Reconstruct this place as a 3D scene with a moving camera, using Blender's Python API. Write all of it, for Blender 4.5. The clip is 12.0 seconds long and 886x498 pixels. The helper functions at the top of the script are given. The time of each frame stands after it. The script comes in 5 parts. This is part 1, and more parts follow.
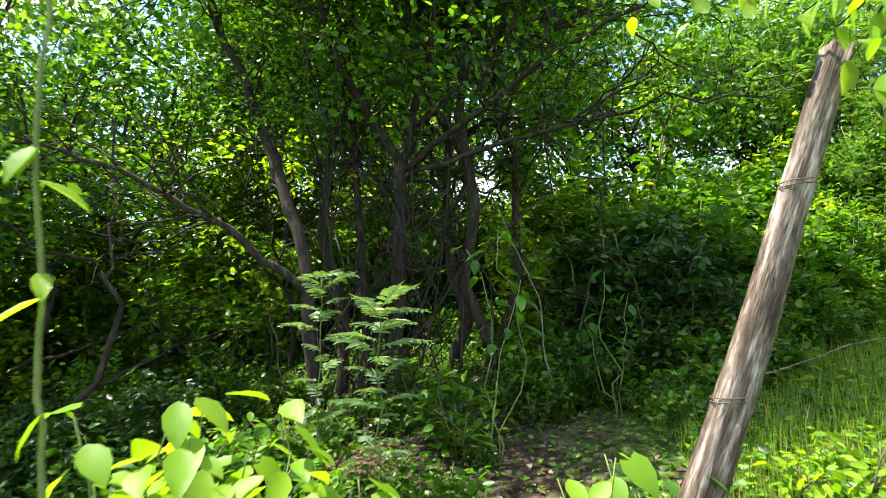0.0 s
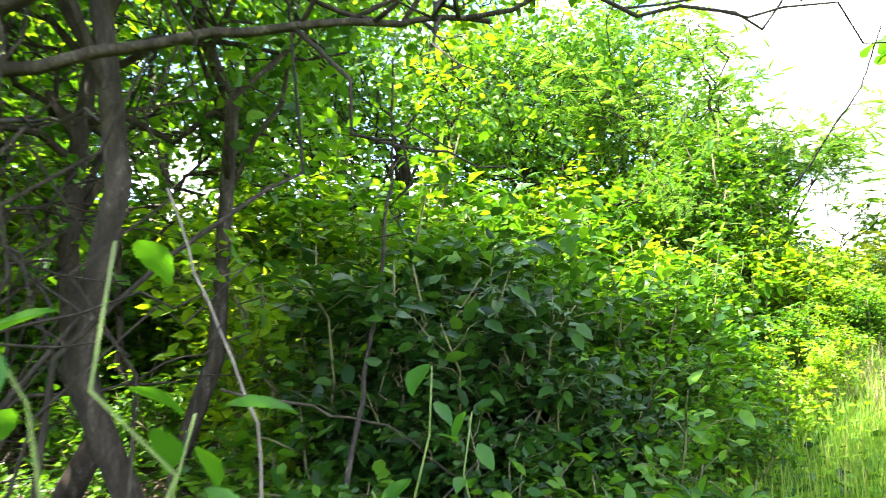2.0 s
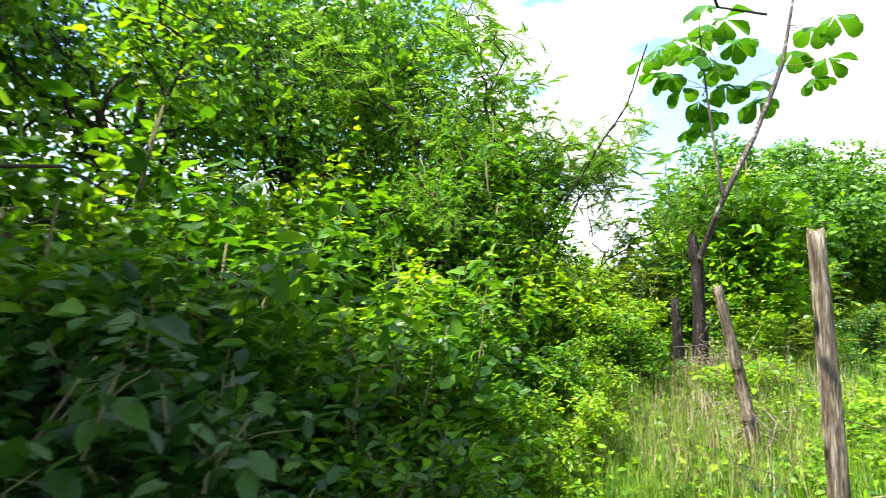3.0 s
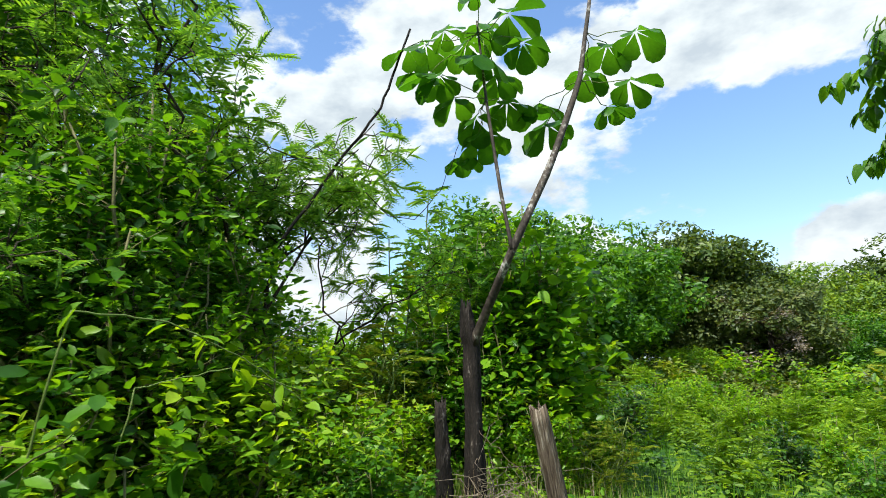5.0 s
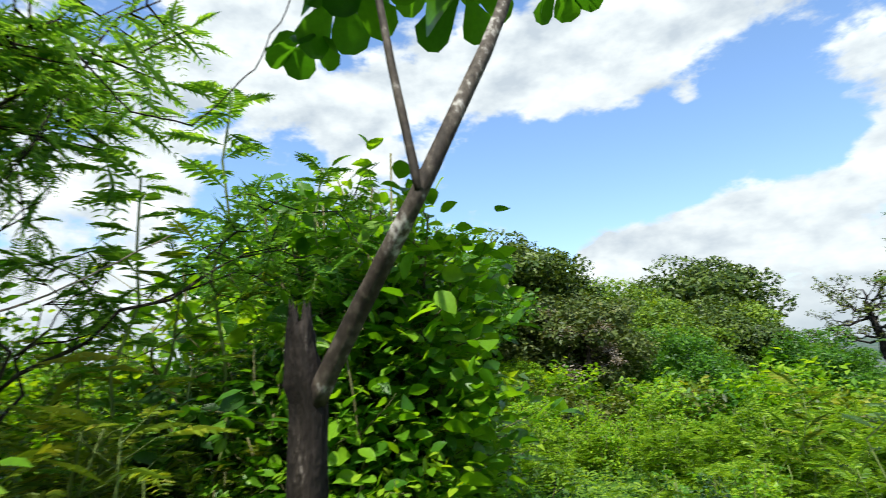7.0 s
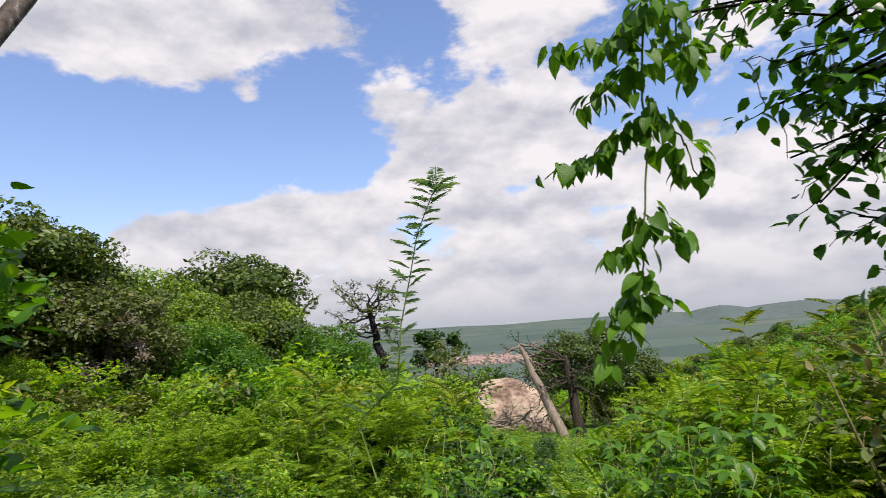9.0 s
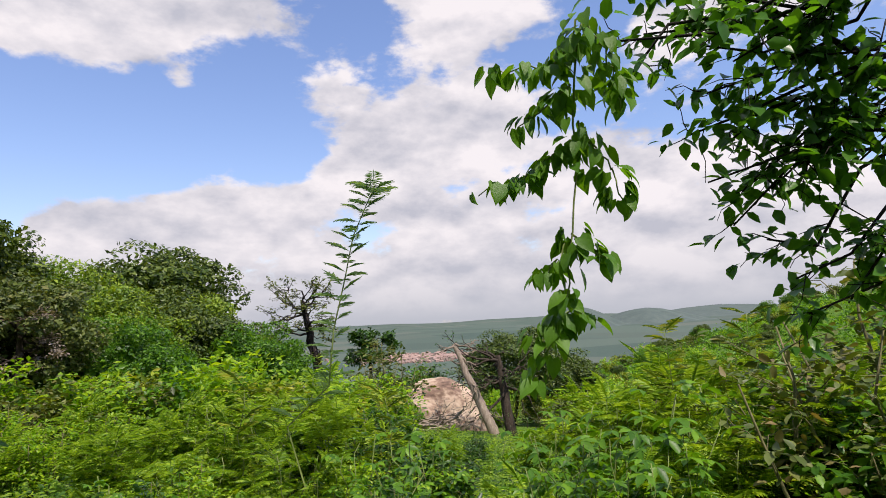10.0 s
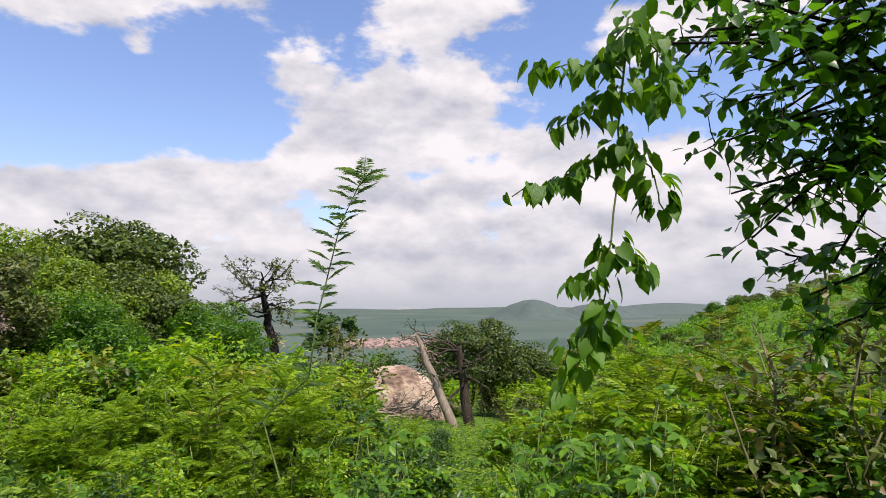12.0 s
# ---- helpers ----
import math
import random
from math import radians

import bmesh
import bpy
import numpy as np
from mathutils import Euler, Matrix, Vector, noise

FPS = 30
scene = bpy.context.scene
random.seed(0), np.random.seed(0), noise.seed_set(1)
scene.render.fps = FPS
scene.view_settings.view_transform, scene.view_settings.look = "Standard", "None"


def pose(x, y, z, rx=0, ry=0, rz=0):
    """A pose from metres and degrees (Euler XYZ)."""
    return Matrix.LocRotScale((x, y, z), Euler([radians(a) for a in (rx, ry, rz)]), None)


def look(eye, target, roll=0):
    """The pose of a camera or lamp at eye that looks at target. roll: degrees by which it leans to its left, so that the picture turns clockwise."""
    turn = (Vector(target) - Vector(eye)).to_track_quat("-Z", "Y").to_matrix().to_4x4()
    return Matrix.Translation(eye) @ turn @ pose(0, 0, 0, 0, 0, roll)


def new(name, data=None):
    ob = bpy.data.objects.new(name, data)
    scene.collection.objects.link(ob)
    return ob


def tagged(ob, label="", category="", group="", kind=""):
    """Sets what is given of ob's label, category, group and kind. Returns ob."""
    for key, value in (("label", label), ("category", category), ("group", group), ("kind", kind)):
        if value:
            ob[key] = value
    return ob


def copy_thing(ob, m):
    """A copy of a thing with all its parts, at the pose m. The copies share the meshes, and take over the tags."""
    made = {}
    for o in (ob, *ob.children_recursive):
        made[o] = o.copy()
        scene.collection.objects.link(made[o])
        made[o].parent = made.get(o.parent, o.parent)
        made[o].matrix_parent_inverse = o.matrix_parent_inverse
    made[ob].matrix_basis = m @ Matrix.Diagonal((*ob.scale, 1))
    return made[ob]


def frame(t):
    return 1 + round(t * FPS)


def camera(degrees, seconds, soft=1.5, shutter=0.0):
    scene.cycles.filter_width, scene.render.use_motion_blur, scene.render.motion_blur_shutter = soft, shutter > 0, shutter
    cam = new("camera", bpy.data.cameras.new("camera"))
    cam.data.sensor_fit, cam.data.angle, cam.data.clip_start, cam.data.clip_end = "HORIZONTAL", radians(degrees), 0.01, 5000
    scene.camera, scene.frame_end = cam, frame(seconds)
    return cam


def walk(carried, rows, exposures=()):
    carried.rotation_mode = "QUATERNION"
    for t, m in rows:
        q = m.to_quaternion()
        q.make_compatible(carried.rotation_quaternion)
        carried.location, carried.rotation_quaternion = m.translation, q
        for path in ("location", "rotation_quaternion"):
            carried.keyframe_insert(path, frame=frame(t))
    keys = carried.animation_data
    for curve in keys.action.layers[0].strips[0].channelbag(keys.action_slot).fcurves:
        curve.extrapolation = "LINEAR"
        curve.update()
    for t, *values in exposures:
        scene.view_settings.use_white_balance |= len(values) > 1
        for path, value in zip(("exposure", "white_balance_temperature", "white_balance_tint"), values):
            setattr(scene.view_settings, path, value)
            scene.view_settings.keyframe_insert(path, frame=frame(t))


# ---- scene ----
# the camera and its walk
cam = camera(73.6, 12.0, soft=0.9, shutter=0.2)
PATH = [
    (0, 0.000, 0.000, 1.500, 0.00, 6.30, 2.04),
    (0.5, 0.012, 0.720, 1.637, -3.20, 7.04, 2.03),
    (1, 0.038, 1.284, 1.684, -8.39, 7.92, 1.80),
    (1.5, 0.118, 1.916, 1.796, -16.82, 8.02, 1.20),
    (2, 0.416, 2.537, 1.830, -26.20, 8.30, 1.51),
    (2.5, 0.729, 2.973, 2.094, -36.46, 7.50, 2.24),
    (3, 1.278, 3.186, 2.156, -46.64, 6.57, 2.30),
    (3.5, 1.844, 3.393, 2.237, -53.22, 6.32, 2.12),
    (3.7, 2.099, 3.493, 2.276, -55.84, 6.68, 2.09),
    (5.3, 3.343, 4.194, 2.408, -72.27, 12.11, 3.81),
    (5.5, 3.549, 4.298, 2.386, -72.87, 12.30, 3.93),
    (6, 4.103, 4.522, 2.387, -73.80, 11.87, 3.83),
    (6.5, 4.505, 4.693, 2.466, -78.70, 11.74, 4.19),
    (7, 4.817, 4.643, 2.602, -88.76, 10.92, 3.88),
    (7.5, 5.104, 4.584, 2.719, -102.84, 9.42, 3.95),
    (7.7, 5.157, 4.548, 2.732, -109.18, 8.80, 3.53),
    (9.3, 4.768, 4.678, 2.649, -133.96, 7.13, 3.84),
    (9.5, 4.759, 4.659, 2.668, -135.36, 7.08, 3.68),
    (10, 4.796, 4.667, 2.705, -137.74, 6.68, 2.89),
    (10.5, 4.862, 4.707, 2.691, -137.43, 5.75, 1.67),
    (11, 4.893, 4.737, 2.683, -137.61, 5.07, 0.86),
    (11.5, 4.899, 4.743, 2.678, -139.19, 5.02, 0.50),
    (12, 5.028, 4.732, 2.764, -141.91, 5.37, 0.45),
]
EXPOSURES = [(0.0, 1.75, 6500, 10), (0.5, 2.1, 6500, 11), (1.0, 2.45, 6500, 12), (1.5, 2.85, 6500, 12), (2.0, 3.1, 6500, 13), (2.5, 2.9, 6500, 12), (3.0, 1.8, 6500, 7), (3.5, 1.25, 6450, 3), (5.3, 0.70, 6350, 2), (6.5, 0.76, 6350, 2), (7.5, 0.50, 6400, 5), (9.5, 0.32, 6720, 19), (12.0, 0.38, 6720, 19)]
walk(cam, [(t, pose(x, y, z, 90 + pitch, roll, yaw)) for t, x, y, z, yaw, pitch, roll in PATH], EXPOSURES)

# ---- sky and sun ----
SUN_YAW, SUN_UP = 75.0, 62.0
sun_way = Vector((-math.sin(radians(SUN_YAW)) * math.cos(radians(SUN_UP)), math.cos(radians(SUN_YAW)) * math.cos(radians(SUN_UP)), math.sin(radians(SUN_UP))))
sun = new("sun", bpy.data.lights.new("sun", "SUN"))
sun.data.energy, sun.data.angle, sun.data.color = 5.0, radians(0.6), (1.0, 0.95, 0.86)
sun.matrix_world = look(sun_way * 50, (0, 0, 0))


def make_world():
    w = bpy.data.worlds.new("sky")
    scene.world = w
    w.use_nodes = True
    nt = w.node_tree
    nt.nodes.clear()
    N, L = nt.nodes.new, nt.links.new
    out = N("ShaderNodeOutputWorld")
    sky = N("ShaderNodeTexSky")
    sky.sky_type, sky.sun_disc = "NISHITA", False
    sky.sun_elevation, sky.sun_rotation = radians(SUN_UP), radians(-SUN_YAW)
    sky.air_density, sky.dust_density, sky.ozone_density = 1.3, 0.4, 1.6
    blue = N("ShaderNodeBackground")
    blue.inputs["Strength"].default_value = 0.130
    tint = N("ShaderNodeMix")
    tint.data_type, tint.blend_type = "RGBA", "MULTIPLY"
    tint.inputs["Factor"].default_value = 1.0
    L(sky.outputs[0], tint.inputs["A"])
    tint.inputs["B"].default_value = (0.88, 0.94, 1.13, 1)
    L(tint.outputs["Result"], blue.inputs["Color"])
    # clouds on a flat layer above the place
    tc = N("ShaderNodeTexCoord")
    sep = N("ShaderNodeSeparateXYZ")
    L(tc.outputs["Generated"], sep.inputs[0])

    def m(op, a, b=None, c=None):
        n = N("ShaderNodeMath")
        n.operation = op
        for i, v in enumerate((a, b, c)):
            if v is None:
                continue
            if isinstance(v, (int, float)):
                n.inputs[i].default_value = v
            else:
                L(v, n.inputs[i])
        return n.outputs[0]

    comb = N("ShaderNodeCombineXYZ")
    L(sep.outputs[0], comb.inputs[0])
    L(sep.outputs[1], comb.inputs[1])
    L(m("MULTIPLY", sep.outputs[2], 1.9), comb.inputs[2])
    big = N("ShaderNodeTexNoise")
    big.inputs["Scale"].default_value, big.inputs["Detail"].default_value, big.inputs["Roughness"].default_value = 4.2, 10, 0.58
    L(comb.outputs[0], big.inputs["Vector"])
    # the large cloud banks and the blue gaps between them
    cover = m("MULTIPLY_ADD", big.outputs[0], 1.5, -0.25)
    for way, size, amount in CLOUDS:
        d = Vector(way).normalized()
        dot = N("ShaderNodeVectorMath")
        dot.operation = "DOT_PRODUCT"
        L(tc.outputs["Generated"], dot.inputs[0])
        dot.inputs[1].default_value = d
        g = m("POWER", m("MAXIMUM", dot.outputs["Value"], 0.0), 1.0 / (1 - math.cos(radians(size))))
        cover = m("ADD", cover, m("MULTIPLY", g, amount * 0.8))
    low = m("POWER", m("SUBTRACT", 1.0, m("MINIMUM", m("MULTIPLY", m("MAXIMUM", sep.outputs[2], 0.0), 3.2), 1.0)), 1.5)
    cover = m("ADD", cover, m("MULTIPLY", low, 0.27))
    ramp = N("ShaderNodeMapRange")
    ramp.interpolation_type = "SMOOTHSTEP"
    ramp.inputs["From Min"].default_value, ramp.inputs["From Max"].default_value = 0.47, 0.60
    L(cover, ramp.inputs["Value"])
    # puffs, lit from above: thicker cloud over a point leaves it in the shade
    puff, over = N("ShaderNodeTexNoise"), N("ShaderNodeTexNoise")
    lift = N("ShaderNodeVectorMath")
    lift.operation = "ADD"
    L(comb.outputs[0], lift.inputs[0])
    lift.inputs[1].default_value = (-0.015, 0.005, 0.055)
    for n, way in ((puff, comb), (over, lift)):
        n.inputs["Scale"].default_value, n.inputs["Detail"].default_value, n.inputs["Roughness"].default_value = 5.5, 8, 0.55
        L(way.outputs[0], n.inputs["Vector"])
    slope = m("SUBTRACT", puff.outputs[0], over.outputs[0])
    tone = N("ShaderNodeValToRGB")
    tone.color_ramp.elements[0].position, tone.color_ramp.elements[0].color = 0.18, (0.62, 0.67, 0.76, 1)
    tone.color_ramp.elements[1].position, tone.color_ramp.elements[1].color = 0.72, (1.08, 1.09, 1.11, 1)
    L(m("MULTIPLY_ADD", slope, 2.0, 0.50), tone.inputs[0])
    white = N("ShaderNodeBackground")
    white.inputs["Strength"].default_value = 0.66
    grey = N("ShaderNodeMix")
    grey.data_type = "RGBA"
    L(m("POWER", low, 3.2), grey.inputs["Factor"])
    L(tone.outputs[0], grey.inputs["A"])
    grey.inputs["B"].default_value = (0.60, 0.66, 0.73, 1)
    L(grey.outputs["Result"], white.inputs["Color"])
    mix = N("ShaderNodeMixShader")
    L(ramp.outputs[0], mix.inputs[0])
    L(blue.outputs[0], mix.inputs[1])
    L(white.outputs[0], mix.inputs[2])
    L(mix.outputs[0], out.inputs[0])


# way, size in degrees, more or less cloud
CLOUDS = [
    ((0.812, -0.572, 0.120), 5, 0.22),
    ((0.579, -0.708, 0.405), 8, 0.24), ((0.569, -0.643, 0.513), 8, 0.16), ((0.675, -0.665, 0.321), 3, 0.12), ((0.833, -0.443, 0.332), 7, -0.2),
    ((0.918, -0.288, 0.275), 8, -0.2), ((0.773, -0.561, 0.297), 4, -0.16), ((0.85, -0.374, 0.37), 1.5, 0.2), ((0.877, -0.444, 0.183), 4.5, 0.2),
    ((0.941, -0.309, 0.138), 5, 0.16), ((0.8, -0.573, 0.174), 3.5, 0.14), ((0.69, -0.694, 0.207), 5.5, 0.2), ((0.59, -0.78, 0.207), 5, 0.16),
    ((0.496, -0.811, 0.312), 2.5, -0.2), ((0.531, -0.811, 0.247), 1.8, -0.14), ((0.197, -0.968, 0.158), 12, 0.12), ((0.059, -0.953, 0.296), 4, -0.12),
    ((0.755, -0.484, 0.443), 3, 0.14), ((0.853, -0.306, 0.423), 3.5, 0.12), ((0.441, -0.891, 0.11), 9, 0.1), ((0.871, 0.037, 0.491), 5, 0.2),
    ((0.857, -0.171, 0.486), 6, 0.22), ((0.802, -0.35, 0.484), 6, 0.18), ((0.936, -0.155, 0.315), 6, -0.22), ((0.917, -0.292, 0.27), 4.5, -0.2),
    ((0.808, -0.482, 0.34), 6, -0.18), ((0.96, -0.244, 0.135), 3, 0.14), ((0.842, 0.263, 0.47), 3, 0.2), ((0.864, 0.153, 0.48), 2, -0.2),
    ((0.858, -0.487, 0.166), 3, 0.14), ((0.822, 0.284, 0.493), 6, 0.15), ((0.892, -0.027, 0.451), 4, 0.14), ((0.859, -0.253, 0.446), 6, 0.18),
    ((0.936, -0.205, 0.286), 7, -0.2), ((0.96, -0.065, 0.271), 5, -0.2), ((0.899, -0.34, 0.276), 5, -0.2), ((0.951, -0.275, 0.142), 3.5, 0.2),
    ((0.927, -0.351, 0.136), 3.5, 0.16),
]
make_world()


# ---- materials ----
def nodes_of(name):
    mat = bpy.data.materials.new(name)
    mat.use_nodes = True
    nt = mat.node_tree
    return mat, nt, nt.nodes["Principled BSDF"], nt.nodes["Material Output"]


def ramp_node(nt, stops):
    r = nt.nodes.new("ShaderNodeValToRGB")
    e = r.color_ramp.elements
    while len(e) < len(stops):
        e.new(0.5)
    for el, (p, c) in zip(e, stops):
        el.position, el.color = p, (*c, 1)
    return r


def leaf_mat(name, dark, mid, light, through_light=0.4, rough=0.42, odd=None):
    """Leaves: each leaf has its own green, veined and a little uneven, lit through from behind."""
    mat, nt, bs, out = nodes_of(name)
    N, L = nt.nodes.new, nt.links.new
    geo, info = N("ShaderNodeNewGeometry"), N("ShaderNodeObjectInfo")
    add = N("ShaderNodeMath")
    add.operation = "MULTIPLY_ADD"
    L(info.outputs["Random"], add.inputs[0])
    add.inputs[1].default_value = 0.25
    L(geo.outputs["Random Per Island"], add.inputs[2])
    stops = [(0.05, dark), (0.55, mid), (1.1, light)]
    if odd:
        stops = [(0.05, dark), (0.5, mid), (0.95, light), (1.2, odd)]
    sc = N("ShaderNodeMath")
    sc.operation = "MULTIPLY"
    L(add.outputs[0], sc.inputs[0])
    sc.inputs[1].default_value = 0.8
    ramp = ramp_node(nt, [(p * 0.8, c) for p, c in stops])
    L(sc.outputs[0], ramp.inputs[0])
    tc = N("ShaderNodeTexCoord")
    noise_n = N("ShaderNodeTexNoise")
    noise_n.inputs["Scale"].default_value, noise_n.inputs["Detail"].default_value = 55, 3
    L(tc.outputs["Object"], noise_n.inputs["Vector"])
    hsv = N("ShaderNodeHueSaturation")
    val = N("ShaderNodeMapRange")
    val.inputs["To Min"].default_value, val.inputs["To Max"].default_value = 0.75, 1.25
    L(noise_n.outputs[0], val.inputs["Value"])
    L(val.outputs[0], hsv.inputs["Value"])
    L(ramp.outputs[0], hsv.inputs["Color"])
    L(hsv.outputs[0], bs.inputs["Base Color"])
    bs.inputs["Roughness"].default_value = rough
    bs.inputs["Specular IOR Level"].default_value = 0.3
    bump = N("ShaderNodeBump")
    bump.inputs["Strength"].default_value, bump.inputs["Distance"].default_value = 0.25, 0.004
    L(noise_n.outputs[0], bump.inputs["Height"])
    L(bump.outputs[0], bs.inputs["Normal"])
    tr = N("ShaderNodeBsdfTranslucent")
    warm = N("ShaderNodeMix")
    warm.data_type, warm.blend_type = "RGBA", "MULTIPLY"
    warm.inputs["Factor"].default_value = 1.0
    L(hsv.outputs[0], warm.inputs["A"])
    warm.inputs["B"].default_value = (2.3, 2.1, 0.55, 1)
    L(warm.outputs["Result"], tr.inputs["Color"])
    mx = N("ShaderNodeMixShader")
    mx.inputs[0].default_value = through_light
    L(bs.outputs[0], mx.inputs[1])
    L(tr.outputs[0], mx.inputs[2])
    L(mx.outputs[0], out.inputs["Surface"])
    return mat


def rough_mat(name, stops, scale=8.0, rough=0.85, bump=0.5, stretch=(1, 1, 1), dist=0.02, fine=6.0):
    """Bark, wood, stone, earth: two scales of noise in colour and relief."""
    mat, nt, bs, out = nodes_of(name)
    N, L = nt.nodes.new, nt.links.new
    tc, mp = N("ShaderNodeTexCoord"), N("ShaderNodeMapping")
    mp.inputs["Scale"].default_value = stretch
    L(tc.outputs["Object"], mp.inputs["Vector"])
    a, b = N("ShaderNodeTexNoise"), N("ShaderNodeTexNoise")
    a.inputs["Scale"].default_value, a.inputs["Detail"].default_value = scale, 6
    b.inputs["Scale"].default_value, b.inputs["Detail"].default_value = scale * fine, 5
    L(mp.outputs[0], a.inputs["Vector"])
    L(mp.outputs[0], b.inputs["Vector"])
    mixn = N("ShaderNodeMix")
    mixn.inputs["Factor"].default_value = 0.4
    L(a.outputs[0], mixn.inputs["A"])
    L(b.outputs[0], mixn.inputs["B"])
    info = N("ShaderNodeObjectInfo")
    sh = N("ShaderNodeMath")
    sh.operation = "MULTIPLY_ADD"
    L(info.outputs["Random"], sh.inputs[0])
    sh.inputs[1].default_value = 0.06
    L(mixn.outputs["Result"], sh.inputs[2])
    r = ramp_node(nt, stops)
    L(sh.outputs[0], r.inputs[0])
    L(r.outputs[0], bs.inputs["Base Color"])
    bs.inputs["Roughness"].default_value = rough
    bs.inputs["Specular IOR Level"].default_value = 0.25
    bp = N("ShaderNodeBump")
    bp.inputs["Strength"].default_value, bp.inputs["Distance"].default_value = bump, dist
    L(mixn.outputs["Result"], bp.inputs["Height"])
    L(bp.outputs[0], bs.inputs["Normal"])
    return mat


LEAF = leaf_mat("broad_leaf", (0.016, 0.060, 0.006), (0.048, 0.14, 0.009), (0.13, 0.27, 0.016))
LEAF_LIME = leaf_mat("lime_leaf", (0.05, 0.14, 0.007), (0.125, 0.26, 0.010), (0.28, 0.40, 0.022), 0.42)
# for dark crowns, and for shrubs with shade put into the leaf colour
LEAF_DARK_AND_SHADE = leaf_mat("dark_and_shade_leaf", (0.010, 0.036, 0.006), (0.020, 0.065, 0.008), (0.05, 0.12, 0.013), 0.25, 0.38)
LEAF_FERN = leaf_mat("feathery_leaf", (0.035, 0.075, 0.007), (0.105, 0.17, 0.011), (0.22, 0.28, 0.02), 0.3, 0.5, (0.26, 0.24, 0.03))
LEAF_PALE = leaf_mat("pale_feathery_leaf", (0.06, 0.13, 0.055), (0.11, 0.20, 0.085), (0.19, 0.29, 0.13), 0.28, 0.42)
LEAF_PINNATE = leaf_mat("pinnate_leaf", (0.05, 0.14, 0.02), (0.11, 0.24, 0.03), (0.2, 0.34, 0.06), 0.45, 0.45)
LEAF_MIMOSA = leaf_mat("mimosa_leaf", (0.06, 0.14, 0.007), (0.14, 0.25, 0.012), (0.27, 0.38, 0.025), 0.4, 0.5)
LEAF_BRIGHT = leaf_mat("bright_leaf", (0.035, 0.115, 0.008), (0.085, 0.21, 0.010), (0.20, 0.36, 0.018), 0.42, 0.4)
LEAF_HERB = leaf_mat("herb_leaf", (0.05, 0.12, 0.010), (0.12, 0.21, 0.016), (0.22, 0.32, 0.03), 0.4, 0.5)
LEAF_OLIVE = leaf_mat("olive_leaf", (0.035, 0.055, 0.012), (0.065, 0.10, 0.018), (0.12, 0.145, 0.03), 0.2, 0.5, (0.19, 0.13, 0.06))
LEAF_PALM = leaf_mat("palmate_leaf", (0.024, 0.085, 0.008), (0.036, 0.12, 0.010), (0.06, 0.17, 0.014), 0.42, 0.35)
LEAF_CROWN = leaf_mat("crown_leaf", (0.014, 0.034, 0.006), (0.042, 0.078, 0.010), (0.11, 0.155, 0.02), 0.2, 0.45)
LEAF_HILL = leaf_mat("hill_leaf", (0.03, 0.075, 0.007), (0.085, 0.16, 0.010), (0.20, 0.28, 0.02), 0.25, 0.45)
LEAF_GREY = leaf_mat("withered_leaf", (0.10, 0.085, 0.07), (0.18, 0.15, 0.12), (0.27, 0.23, 0.19), 0.15, 0.7)
LITTER = leaf_mat("dead_leaf", (0.06, 0.035, 0.02), (0.17, 0.11, 0.06), (0.34, 0.27, 0.18), 0.1, 0.6, (0.5, 0.45, 0.36))
GRASS = leaf_mat("grass_blade", (0.07, 0.14, 0.02), (0.12, 0.24, 0.028), (0.22, 0.32, 0.05), 0.4, 0.5, (0.34, 0.30, 0.12))
BARK = rough_mat("bark", [(0.3, (0.014, 0.010, 0.007)), (0.52, (0.036, 0.027, 0.019)), (0.64, (0.07, 0.054, 0.039)), (0.76, (0.19, 0.16, 0.125))], 9, 0.9, 0.8, (3, 3, 0.6))
BARK_PALE = rough_mat("pale_bark", [(0.3, (0.11, 0.085, 0.065)), (0.55, (0.24, 0.19, 0.145)), (0.72, (0.40, 0.34, 0.27))], 8, 0.8, 0.6, (3, 3, 0.5))
BARK_DARK = rough_mat("dark_bark", [(0.38, (0.005, 0.004, 0.003)), (0.54, (0.014, 0.010, 0.008)), (0.64, (0.030, 0.023, 0.019)), (0.74, (0.22, 0.19, 0.165))], 9, 0.85, 1.0, (2, 2, 0.7), 0.02)
POST = rough_mat("weathered_wood", [(0.36, (0.018, 0.012, 0.008)), (0.47, (0.075, 0.052, 0.036)), (0.56, (0.155, 0.118, 0.085)), (0.68, (0.44, 0.38, 0.31))], 4.5, 0.88, 1.0, (9, 9, 0.9), 0.02, 5)
LIMB = rough_mat("limb_bark", [(0.36, (0.016, 0.012, 0.010)), (0.5, (0.045, 0.034, 0.027)), (0.59, (0.10, 0.08, 0.066)), (0.67, (0.45, 0.42, 0.39))], 6, 0.75, 0.6, (1.6, 1.6, 1.0), 0.01)
TWIG = rough_mat("twig", [(0.3, (0.06, 0.06, 0.025)), (0.6, (0.15, 0.14, 0.06)), (0.8, (0.24, 0.2, 0.12))], 12, 0.8, 0.3)
STEM_GREEN = rough_mat("green_stem", [(0.3, (0.09, 0.13, 0.03)), (0.6, (0.17, 0.22, 0.06)), (0.8, (0.25, 0.24, 0.11))], 12, 0.6, 0.2)
WIRE = rough_mat("rusty_wire", [(0.3, (0.04, 0.03, 0.025)), (0.6, (0.12, 0.08, 0.06)), (0.8, (0.3, 0.27, 0.25))], 30, 0.6, 0.2)
